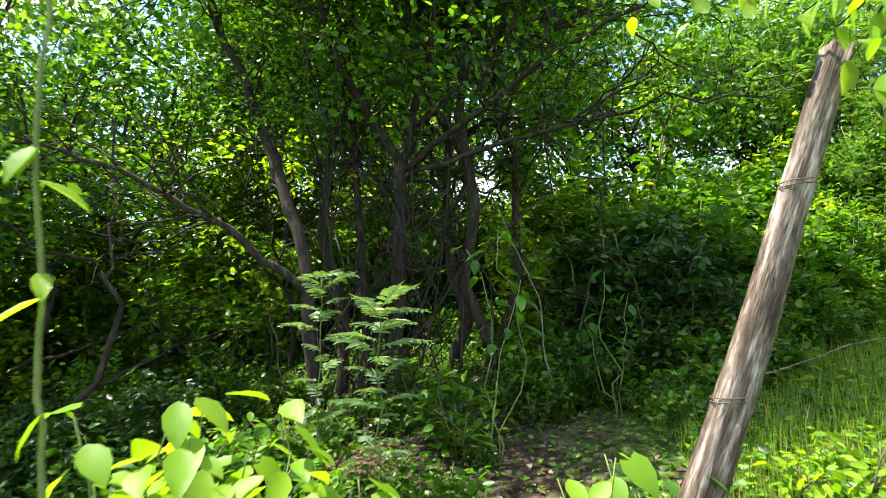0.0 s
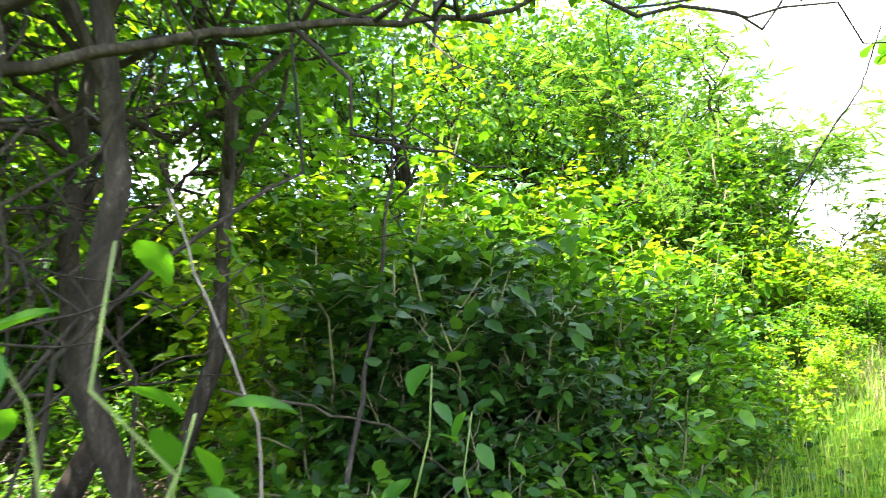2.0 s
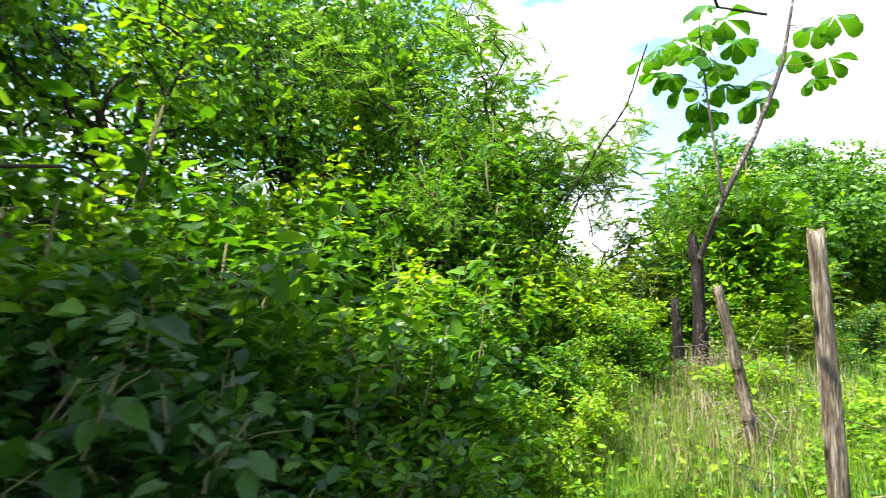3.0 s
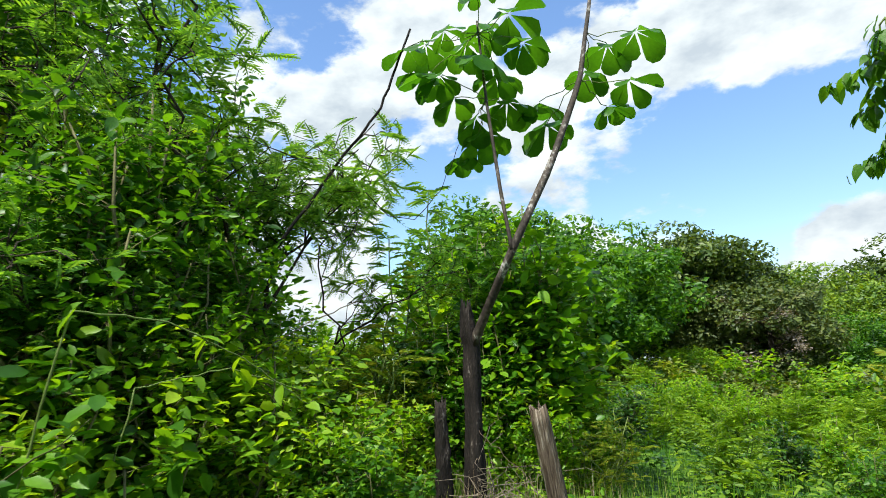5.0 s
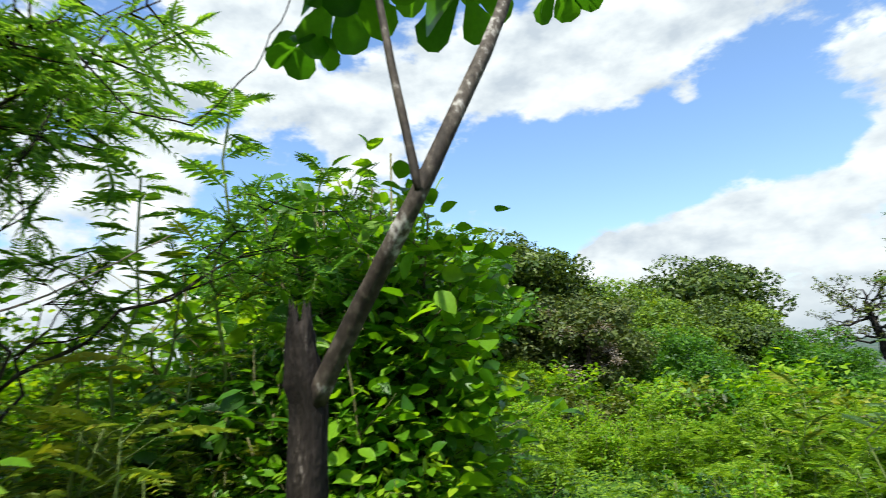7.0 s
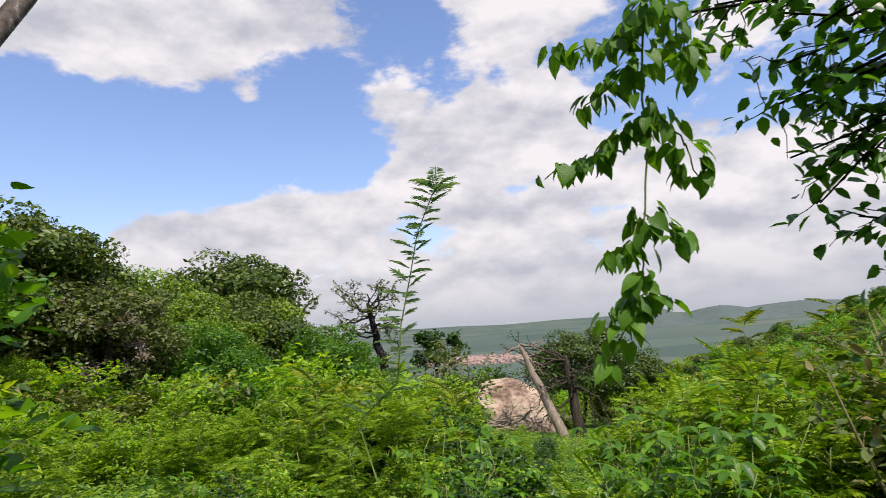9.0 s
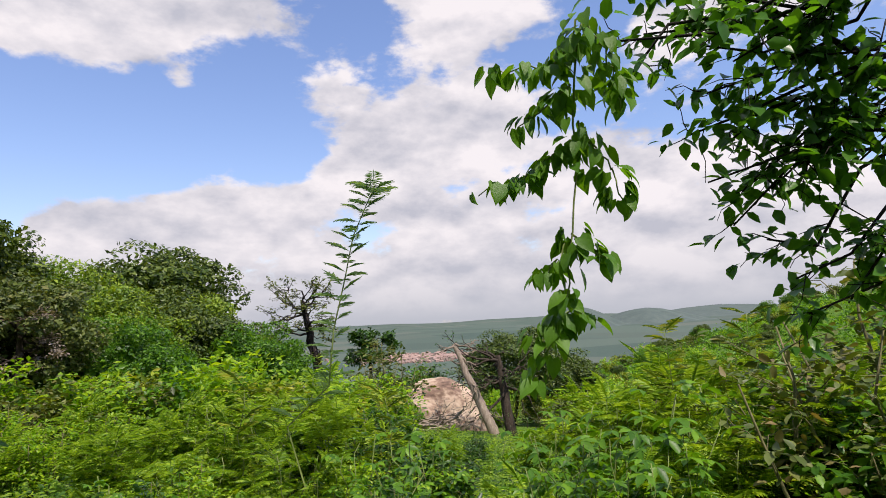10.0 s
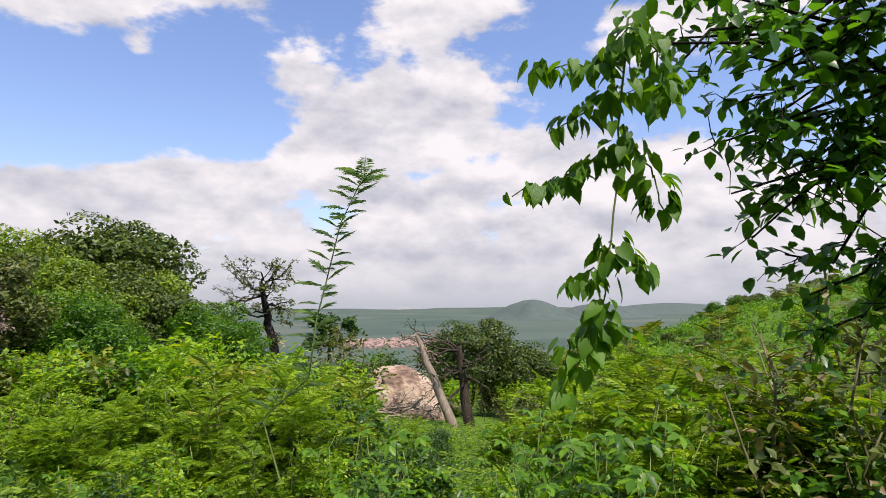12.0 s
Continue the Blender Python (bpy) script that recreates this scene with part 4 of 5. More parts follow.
# leaf colour kept dark to give the shade between the shrubs
strew("ground_leaves", "small green leaves carpeting the slope", "ground cover", 4, 36000, (1.2, -10, 18, 6), LEAF_DARK_AND_SHADE, OVATE, (0.03, 0.08), 0.7, True, 0.08, mask=open_slope)
strew("slope_herbs", "lush light-green herbs covering the slope", "ground cover", 12, 46000, (5.2, -9, 17, 4.0), LEAF_HERB, OVATE, (0.03, 0.08), 0.45, True, 0.04, mask=open_slope, rise=0.38)
strew("path_leaves", "small lime-green leaves in the grass of the path", "ground cover", 9, 9000, (0.7, 1, 9, 6.5), LEAF_LIME, OVATE, (0.03, 0.075), 0.7, True, 0.08, mask=path_side)
strew("seedlings", "small green seedlings among fallen leaves", "ground cover", 5, 17000, (-5, 0.6, 2.4, 8), LEAF, OVATE, (0.025, 0.06), 0.65, True, 0.05)


# ---- fence ----
def log(pts, radii, sides=18, seed=0, rough=0.1, jag=0.0):
    """A round pole with an uneven surface."""
    rng = np.random.default_rng(seed)
    pts = np.asarray(pts, float)
    t = np.linspace(0, 1, 22)
    line, _ = along(pts, t)
    r = np.interp(t, np.linspace(0, 1, len(radii)), radii)
    V, F = tube(line, r, sides)
    k = len(line) * sides
    off = rng.normal(0, rough * 0.35, (len(line), sides)) + rng.normal(0, rough, sides)[None]
    c = np.repeat(line, sides, 0)
    V[:k] = c + (V[:k] - c) * (1 + off.reshape(-1, 1))
    if jag:
        V[k - sides:k, 2] += rng.uniform(-jag, jag * 0.4, sides)
        V[-1, 2] -= jag * 0.7
    return V, F


def fence_post(label, base, top, r0, r1, seed, wires=()):
    ob = thing("fence_post", label, "fence post", Matrix.Translation(base), "fence posts")
    axis = np.subtract(top, base)
    size = float(np.linalg.norm(axis))
    turn = Vector((0, 0, 1)).rotation_difference(Vector(axis)).to_matrix().to_4x4()
    part("pole", mesh_of("pole", *log([(0, 0, 0), (0.012, -0.01, size * 0.5), (0, 0, size)], (r0, (r0 + r1) / 2, r1 * 1.02, r1 * 0.88), 22, seed, 0.11, r1 * 0.8), POST), ob, m=turn)
    for f in wires:
        c = axis * f
        r = (r0 + (r1 - r0) * f) * 1.1
        w = np.linspace(0, 2 * np.pi * 1.9, 34)
        coil = np.stack([c[0] + np.cos(w) * r, c[1] + np.sin(w) * r, c[2] + np.linspace(-0.012, 0.014, 34)], -1)
        part("wire_tie", mesh_of("wire_tie", *tube(coil, 0.0022, 5), WIRE), ob, "rusty wire wound round the pole")
    return ob


fence_post("leaning weathered round fence post with peeling bark", (0.64, 2.06, 0.36), (1.345, 1.876, 2.335), 0.07, 0.046, 1, (0.42, 0.77))
fence_post("upright sun-bleached fence post with a dark knot", (3.49, 3.655, 0.9), (3.47, 3.6, 2.39), 0.033, 0.029, 2, (0.42,))
fence_post("slanting split grey fence post beside the path", (5.02, 4.29, 1.1), (4.91, 4.40, 2.28), 0.038, 0.027, 3, (0.35, 0.6))


def wire(pts, label):
    pts = np.asarray(pts, float)
    rng = np.random.default_rng(7)
    lines = [tube(crooked(rng, a, b, 12, 0.006, 0.02), 0.0016, 4) for a, b in zip(pts[:-1], pts[1:])]
    tagged(new("fence_wire", mesh_of("fence_wire", *join(lines), WIRE)), label, "wire", "fence wires")


wire([(1.21, 1.91, 1.98), (3.49, 3.6, 1.85), (4.94, 4.35, 1.95), (6.3, 5.0, 2.1)], "thin rusty fence wire strung from post to post")
wire([(0.96, 1.98, 1.25), (3.5, 3.61, 1.5), (4.98, 4.31, 1.6), (6.27, 5.02, 1.7)], "lower thin rusty fence wire strung from post to post")


def dry_tangle(x, y, z, n, seed, reach=0.3):
    rng = np.random.default_rng(seed)
    lines = []
    for _ in range(n):
        a = np.array([x, y, z]) + rng.normal(0, 0.05, 3)
        lines.append(tube(crooked(rng, a, a + rng.normal(0, 1, 3) * np.array([reach, reach, reach * 0.7]), 7, 0.12, 0.2), np.linspace(0.003, 0.001, 7), 4))
    tagged(new("dry_twigs", mesh_of("dry_twigs", *join(lines), BARK_PALE)), "tangle of dry pale twigs caught on the fence", "twigs", kind="stuff")


dry_tangle(6.2, 4.95, 1.7, 60, 3)
dry_tangle(3.5, 3.6, 1.42, 26, 4, 0.2)
dry_tangle(5.1, 4.35, 1.45, 26, 5, 0.22)
dry_tangle(5.5, 4.75, 1.45, 50, 6, 0.26)
strew("dry_grass", "pale dry grass stalks round the fence posts", "grass", 11, 1500, (4.2, 4.0, 6.6, 5.2), LITTER, BLADE, (0.1, 0.36), 5, False)


# ---- the lopped trunk with its palmate shoots ----
def palmate_mesh(seed, size=0.215):
    rng = np.random.default_rng(seed)
    w = np.linspace(-2.35, 2.35, 6) + rng.normal(0, 0.08, 6)
    D = np.stack([np.sin(w), np.cos(w), -0.45 - 0.35 * np.abs(w) / 2.3 + rng.normal(0, 0.12, 6)], -1)
    U = np.stack([np.sin(w) * 0.4, np.cos(w) * 0.4, np.ones(6)], -1)
    ln = size * (1 - 0.12 * np.abs(w)) * rng.uniform(0.9, 1.1, 6)
    return mesh_of("leaf", *leaves(D * 0.012, D, U, ln, ln * 0.92, OBOVATE), LEAF_PALM)


def lopped_tree():
    rng = np.random.default_rng(12)
    ob = thing("sprouting_tree", "dark lopped trunk sprouting two limbs with palmate leaves", "tree")
    part("trunk", mesh_of("trunk", *log([(6.22, 5.03, 1.1), (6.27, 5.02, 1.9), (6.35, 5.02, 2.5), (6.345, 5.04, 2.77)], (0.062, 0.048, 0.036, 0.044, 0.022), 20, 5, 0.24, 0.09), BARK_DARK), ob)
    part("limb", mesh_of("limb", *log([(6.34, 5.02, 2.5), (6.25, 4.86, 2.76), (6.15, 4.70, 3.0), (6.32, 4.47, 3.5), (6.52, 4.28, 4.05), (6.66, 4.16, 4.7)], (0.030, 0.026, 0.023, 0.021, 0.018, 0.012), 12, 6, 0.08), LIMB), ob, "grey-brown smooth limb")
    part("limb", mesh_of("limb", *log([(6.15, 4.70, 3.0), (6.235, 4.756, 3.37), (6.39, 4.83, 3.95), (6.5, 4.88, 4.6)], (0.012, 0.011, 0.010, 0.007), 8, 7, 0.08), LIMB), ob, "thin grey-brown limb")
    part("stump", mesh_of("stump", *log([(6.18, 5.17, 1.1), (6.2, 5.17, 2.25)], (0.05, 0.045, 0.03), 16, 9, 0.26, 0.07), BARK_DARK), ob, "dark broken stub beside the trunk")
    forms = [palmate_mesh(i) for i in range(4)]
    hubs = [(6.20, 4.86, 3.68), (6.25, 4.70, 3.86), (6.00, 5.01, 3.97), (6.25, 4.49, 3.68), (6.03, 4.75, 4.05), 
            (6.05, 4.55, 4.08), (6.12, 4.97, 3.88), (5.90, 5.15, 4.12), (6.3, 4.6, 4.2), (6.2, 4.9, 4.25), (5.95, 4.75, 4.4), (6.1, 5.1, 4.05), (6.25, 4.75, 4.05), (5.95, 4.95, 4.2), (6.3, 4.8, 4.4), (6.1, 4.62, 4.3), (6.2, 5.15, 4.3), (6.3, 4.98, 3.6)]
    spine = np.array([(6.40, 4.39, 3.7), (6.52, 4.28, 4.05), (6.40, 4.84, 4.0), (6.6, 4.21, 4.4), (6.48, 4.87, 4.5)])
    hubs = [np.array((3.55, 4.3, 2.39)) + (np.array(h) - (3.55, 4.3, 2.39)) * 1.16 for h in hubs]
    hubs += [np.array(h) for h in ((6.85, 4.15, 4.0), (6.70, 4.0, 4.08), (6.75, 3.92, 4.42), (6.9, 4.1, 4.45), (6.51, 4.94, 3.95), (6.85, 4.58, 4.12), (6.9, 4.25, 4.3))]
    for i, h in enumerate(hubs):
        root = spine[np.argmin(np.linalg.norm(spine - h, axis=1))]
        part("leaf_stalk", mesh_of("leaf_stalk", *tube(crooked(rng, root, h, 6, 0.05), 0.003, 5), STEM_GREEN), ob)
        out = math.degrees(math.atan2(h[1] - root[1], h[0] - root[0])) - 90
        part("leaf", forms[i % 4], ob, m=pose(*h, rng.uniform(-25, 10), rng.uniform(-15, 15), out + rng.uniform(-30, 30)) @ Matrix.Scale(rng.uniform(0.85, 1.15), 4))


lopped_tree()


# ---- the many-stemmed tree in the wood ----
def stemmed_tree():
    rng = np.random.default_rng(31)
    ob = thing("many_stemmed_tree", "dark many-stemmed woodland tree with long crooked spreading branches", "tree")
    wood, tips = [], []

    def limb(points, r0, r1):
        line = np.asarray(points, float)
        t = np.linspace(0, 1, 16)
        q, _ = along(line, t)
        q[1:-1] += rng.normal(0, 0.018, (14, 3))
        part("limb", mesh_of("limb", *log(q, np.linspace(r0, r1, 6), 10, int(r0 * 1e4) % 97, 0.08), BARK), ob)
        return q

    trunk = limb([(-0.42, 4.95, 0.5), (-0.36, 4.9, 1.6), (-0.30, 4.85, 2.76)], 0.075, 0.05)
    left = limb([(-0.95, 4.6, 0.5), (-1.08, 4.62, 2.1), (-1.45, 5.0, 3.0), (-1.9, 5.0, 4.1), (-2.3, 4.9, 5.2)], 0.06, 0.03)
    a = limb([(-0.30, 4.85, 2.76), (-0.75, 4.9, 3.5), (-1.0, 4.85, 4.3), (-1.2, 4.8, 5.3)], 0.042, 0.02)
    b = limb([(-0.30, 4.85, 2.76), (-0.1, 4.9, 3.5), (0.0, 5.0, 4.4), (0.1, 5.1, 5.3)], 0.035, 0.016)
    c = limb([(-0.28, 4.83, 2.70), (0.15, 4.55, 2.95), (0.64, 4.2, 3.2), (1.3, 3.9, 3.55), (2.1, 3.9, 3.75)], 0.03, 0.010)
    d = limb([(-0.28, 4.83, 2.65), (0.3, 4.6, 2.78), (0.9, 4.35, 2.86), (1.45, 4.2, 2.92)], 0.024, 0.008)
    e = limb([(-0.62, 5.15, 0.6), (-0.72, 5.2, 2.2), (-0.8, 5.3, 3.6), (-1.0, 5.4, 5.2)], 0.04, 0.018)
    f = limb([(-1.05, 4.62, 1.7), (-1.6, 4.5, 2.2), (-2.3, 4.3, 2.6), (-3.0, 4.2, 2.9)], 0.035, 0.012)
    g = limb([(-0.2, 4.9, 3.1), (0.4, 4.9, 3.6), (1.0, 4.8, 3.9), (1.9, 4.7, 4.2)], 0.03, 0.01)
    for line, n in ((trunk, 30), (left, 34), (a, 32), (b, 32), (c, 14), (d, 9), (e, 32), (f, 24), (g, 26)):
        q, t = along(line, rng.uniform(0.3, 1.0, n))
        for p, w in zip(q, t):
            grow(rng, p, w * 0.6 + rng.normal(0, 0.6, 3) + (0, 0, 0.15), rng.uniform(0.5, 0.9), 0.010, 1, wood, tips, 0.03, 3, 0.6, 5)
    # bare hanging shoots round the fork
    for _ in range(46):
        p = np.array([-0.5, 4.95, rng.uniform(0.5, 0.9)]) + rng.normal(0, (0.36, 0.25, 0.05))
        wood.append((crooked(rng, p, p + np.array([rng.normal(0, 0.75), rng.normal(0, 0.4), rng.uniform(1.2, 4.0)]), 10, 0.035), np.linspace(0.011, 0.003, 10) * rng.uniform(0.5, 1.3), 5))
    part("twig", wood_mesh("twig", wood, BARK), ob, "dense dark brown twigs")
    P, D = [], []
    for line in tips:
        pp, dd = along(line, np.linspace(0.2, 1, 7))
        P.append(pp)
        D.append(dd)
    P, D = np.concatenate(P), np.concatenate(D)
    high = P[:, 2] > 3.1
    P, dd, u = spray(rng, P[high], D[high], 3, 0.08)
    ln = 0.06 * rng.uniform(0.6, 1.3, len(P))
    part("crown", mesh_of("crown", *leaves(P, dd, u, ln, ln * 0.6, OVATE), LEAF), ob)


stemmed_tree()


# ---- saplings and creepers near the start of the path ----
LEAF_ONE = [mesh_of("leaf", *leaves([(0, 0, 0)], [(0, 1, d)], [(u, 0, 1)], 1.0, w, s), LEAF_LIME) for d, u, w, s in ((-0.3, 0.1, 0.72, BROAD), (-0.1, -0.15, 0.62, BROAD), (-0.5, 0.2, 0.66, BROAD), (-0.2, 0.1, 0.72, HEART))]


LEAF_TWO = [mesh_of("leaf", *leaves([(0, 0, 0)], [(0, 1, d)], [(u, 0, 1)], 1.0, w, BROAD), LEAF_PALM) for d, u, w in ((-0.3, 0.1, 0.66), (-0.1, -0.15, 0.6), (-0.5, 0.2, 0.7), (-0.7, 0.1, 0.64))]


def sapling(label, base, tops, seed, leaf, n, forms=LEAF_ONE):
    """A young plant whose large leaves can be told apart."""
    rng = np.random.default_rng(seed)
    ob = thing("sapling", label, "sapling", Matrix.Translation(base), "saplings")
    for top in tops:
        line = crooked(rng, (0, 0, -0.05), np.subtract(top, base), 8, 0.04)
        part("stem", mesh_of("stem", *tube(line, np.linspace(0.006, 0.0025, 8), 6), STEM_GREEN), ob)
        q, d = along(line, np.linspace(0.62, 1, n))
        for p, t in zip(q, d):
            turn = rng.uniform(0, 360)
            s = leaf * rng.uniform(0.65, 1.2)
            reach = rng.uniform(0.02, 0.07)
            o = Vector((-math.sin(radians(turn)), math.cos(radians(turn)), 0.2)) * reach
            part("leaf", forms[int(rng.integers(4))], ob, m=pose(*(Vector(p) + o), rng.uniform(-35, 12), rng.uniform(-25, 25), turn) @ Matrix.Scale(s, 4))
    return ob


SR = random.Random(9)
for label, x, y, wide, low, high, n, leaf in [("young plant with large bright lime-green leaves", -0.86, 1.75, 0.22, 0.95, 1.40, 11, 0.14), ("young plant with large bright lime-green leaves", -0.62, 1.9, 0.2, 0.85, 1.3, 11, 0.14),
                                              ("low bright green young plant on the woodland floor", -0.34, 1.95, 0.14, 0.75, 1.05, 9, 0.12), ("small plant with yellow-green leaves beside the post", 0.4, 1.85, 0.12, 0.85, 1.15, 5, 0.12)]:
    sapling(label, (x, y, float(height_at(x, y))), [(x + SR.uniform(-wide, wide), y + SR.uniform(-0.15, 0.15), SR.uniform(low, high)) for _ in range(n)], int(100 + 50 * x), leaf, 7)
sapling("leafy young shoot in the shade of the wood", (0.3, 3.7, 0.55), [(0.36, 3.65, 2.0), (0.16, 3.7, 1.9), (0.5, 3.75, 1.7)], 4, 0.13, 6, LEAF_TWO)
sapling("young plant with broad leaves at the thicket's edge", (1.15, 4.1, 0.7), [(1.1, 4.0, 1.75), (1.3, 4.15, 1.6), (1.0, 4.2, 1.4)], 5, 0.11, 6, LEAF_TWO)


def creeper_stem(label, pts, r, seed, mat=BARK_PALE, leaf=0.0, n=0):
    rng = np.random.default_rng(seed)
    ob = thing("creeper", label, "creeper", Matrix.Translation(pts[0]), "creepers")
    lines = [crooked(rng, np.subtract(a, pts[0]), np.subtract(b, pts[0]), 9, 0.009) for a, b in zip(pts[:-1], pts[1:])]
    line = np.concatenate([l if i == 0 else l[1:] for i, l in enumerate(lines)])
    part("stem", mesh_of("stem", *tube(line, np.linspace(r, r * 0.6, len(line)), 7), mat), ob)
    q, d = along(line, rng.uniform(0.1, 1, n))
    for p in q:
        part("leaf", LEAF_ONE[int(rng.integers(4))], ob, m=pose(*p, rng.uniform(-60, 0), rng.uniform(-25, 25), rng.uniform(0, 360)) @ Matrix.Scale(leaf * rng.uniform(0.7, 1.2), 4))
    return ob


creeper_stem("thin upright creeper stem with a few lime leaves", [(-0.74, 1.16, 0.05), (-0.76, 1.15, 1.2), (-0.775, 1.14, 1.66), (-0.74, 1.06, 2.6)], 0.0075, 3, STEM_GREEN, 0.10, 9)
creeper_stem("bare pale woody stem rising through the thicket", [(1.0, 4.52, 0.8), (1.05, 4.6, 1.35), (1.35, 5.1, 2.0), (1.55, 5.4, 2.7), (1.6, 5.5, 3.4)], 0.012, 4, BARK, 0.07, 8)
creeper_stem("thin bare twig hanging in the wood's edge", [(0.75, 4.2, 0.7), (0.7, 4.3, 1.6), (0.45, 4.5, 2.3)], 0.006, 5)
creeper_stem("arching creeper shoot with pale yellow-green leaves", [(4.2, 5.75, 1.6), (4.3, 5.55, 2.62), (4.6, 5.5, 2.6), (4.87, 5.42, 2.48), (5.1, 5.3, 2.3)], 0.0035, 6, STEM_GREEN, 0.075, 9)
creeper_stem("arching creeper shoot with pale yellow-green leaves", [(4.5, 5.75, 1.6), (4.62, 5.65, 2.4), (4.9, 5.5, 2.45), (5.15, 5.35, 2.35)], 0.003, 9, STEM_GREEN, 0.07, 8)


def leafy_overhang(label, root, tips_at, seed, leaf, n, mat=LEAF_LIME):
    """Leaves hanging in from above the path, off a branch."""
    rng = np.random.default_rng(seed)
    ob = thing("overhanging_branch", label, "branch", Matrix.Translation(root))
    for tip in tips_at:
        line = crooked(rng, (0, 0, 0), np.subtract(tip, root), 8, 0.05, 0.02)
        part("twig", mesh_of("twig", *tube(line, np.linspace(0.008, 0.002, 8), 6), BARK_DARK), ob)
        q, d = along(line, np.linspace(0.25, 1, n))
        for p, t in zip(q, d):
            turn = rng.uniform(0, 360)
            part("leaf", LEAF_ONE[int(rng.integers(4))], ob, m=pose(*p, rng.uniform(-75, -15), rng.uniform(-30, 30), turn) @ Matrix.Scale(leaf * rng.uniform(0.7, 1.2), 4))


leafy_overhang("leafy green branch hanging over the leaning fence post", (1.51, 1.46, 2.66), [(1.19, 1.66, 2.31), (1.28, 1.68, 2.13), (1.16, 1.77, 2.41), (1.23, 1.55, 2.22), (1.34, 1.83, 2.28), (0.78, 2.2, 2.65), (0.98, 2.15, 2.59), (1.43, 1.83, 2.11)], 3, 0.10, 8)
creeper_stem("dark slanting bare branch rising from the thicket", [(5.55, 6.25, 2.45), (5.7, 6.17, 2.77), (5.86, 5.96, 3.13), (6.07, 5.7, 3.62), (6.2, 5.45, 3.99), (6.25, 5.25, 4.5)], 0.012, 15, BARK_DARK)
creeper_stem("thin creeper looping from branch to branch", [(6.3, 5.62, 3.5), (6.33, 5.49, 3.34), (6.36, 5.33, 3.3), (6.35, 5.15, 3.45), (6.3, 5.0, 3.7)], 0.003, 16, BARK_DARK)
creeper_stem("thin pale twig reaching out of the thicket", [(5.9, 6.2, 2.5), (6.1, 5.95, 2.7), (6.35, 5.7, 2.85), (6.6, 5.5, 3.05)], 0.004, 17, BARK_PALE)
for i, (a, b) in enumerate([((0.9, 4.4, 1.0), (1.9, 4.6, 1.55)), ((1.3, 4.5, 0.9), (2.4, 4.7, 1.2)), ((0.6, 4.3, 1.7), (1.5, 4.45, 1.25)), ((1.9, 4.55, 0.9), (2.6, 4.6, 1.7)), ((0.2, 4.4, 0.7), (0.6, 4.3, 1.9)), ((0.0, 4.2, 0.6), (-0.2, 4.4, 1.7)), ((2.2, 4.6, 1.3), (3.2, 4.95, 1.5))]):
    creeper_stem("thin bare brown twig in the shaded thicket", [a, tuple((np.add(a, b) / 2 + (0.05, -0.04, 0.08)).tolist()), b], 0.004, 20 + i, BARK)


# ---- the fine sapling at the foot of the woodland tree ----
def pinnate_sapling(label, base, height, n, seed, size, mat, pairs=9, stem=0.006, top=None, spread=1.0, wide=0.3, shape=None):
    rng = np.random.default_rng(seed)
    ob = thing("feathery_sapling", label, "sapling", Matrix.Translation(base), "feathery saplings")
    top = np.array([0.05, -0.05, height]) if top is None else np.subtract(top, base)
    line = crooked(rng, (0, 0, -0.05), top, 9, 0.025)
    part("stem", mesh_of("stem", *tube(line, np.linspace(stem, stem * 0.4, 9), 6), STEM_GREEN), ob)
    t = 1 - np.linspace(0, 1, n) ** 1.6 * 0.6
    q, d = along(line, t)
    w = np.arange(n) * 2.4 + rng.uniform(0, 0.6, n)
    for p, a in zip(q, w):
        D = np.array([[math.cos(a) * spread, math.sin(a) * spread, rng.uniform(0.2, 0.95)]])
        tagged(part("frond", mesh_of("frond", *fronds(rng, p[None], D, size * rng.uniform(0.8, 1.2), pairs, 0.34, wide, shape), mat, False), ob), kind="stuff")
    return ob


pinnate_sapling("pale feathery sapling in a patch of light on the woodland floor", (-0.35, 2.95, 0.35), 1.2, 30, 1, 0.21, LEAF_PALE, 7, wide=0.38, shape=BROAD)
pinnate_sapling("pale feathery sapling in a patch of light on the woodland floor", (-0.75, 3.5, 0.4), 1.35, 22, 2, 0.22, LEAF_PALE, 7, wide=0.38, shape=BROAD)
pinnate_sapling("tall slender feathery sapling leaning above the scrub", (8.7, 2.35, 1.0), 2.7, 54, 3, 0.22, LEAF_PALE, 12, 0.009, (8.1, 1.73, 3.72), 0.85, wide=0.2)
for i, (x, y, tip) in enumerate([(6.95, 5.5, (6.93, 5.43, 3.66)), (6.8, 5.75, (6.75, 5.68, 3.3)), (7.15, 5.4, (7.2, 5.15, 3.45))]):
    pinnate_sapling("young tree with layered fine blue-green feathery leaves", (x, y, 1.65), 2.0, 20, 30 + i, 0.2, LEAF_PINNATE, 11, 0.010, tip, 1.5, wide=0.34)
pinnate_sapling("feathery sapling standing in the scrub", (6.9, -0.6, 0.6), 1.9, 16, 4, 0.26, LEAF_FERN, 10, 0.008)
pinnate_sapling("yellowing feathery sapling standing in the scrub", (6.5, -1.7, 0.4), 2.2, 18, 5, 0.30, LEAF_FERN, 10, 0.009)
pinnate_sapling("feathery sapling standing in the scrub", (9.6, 2.0, 1.0), 1.2, 14, 6, 0.28, LEAF_FERN, 10, 0.008)
pinnate_sapling("feathery sapling standing in the scrub", (9.0, 0.9, 0.9), 1.1, 14, 7, 0.28, LEAF_FERN, 10, 0.008)


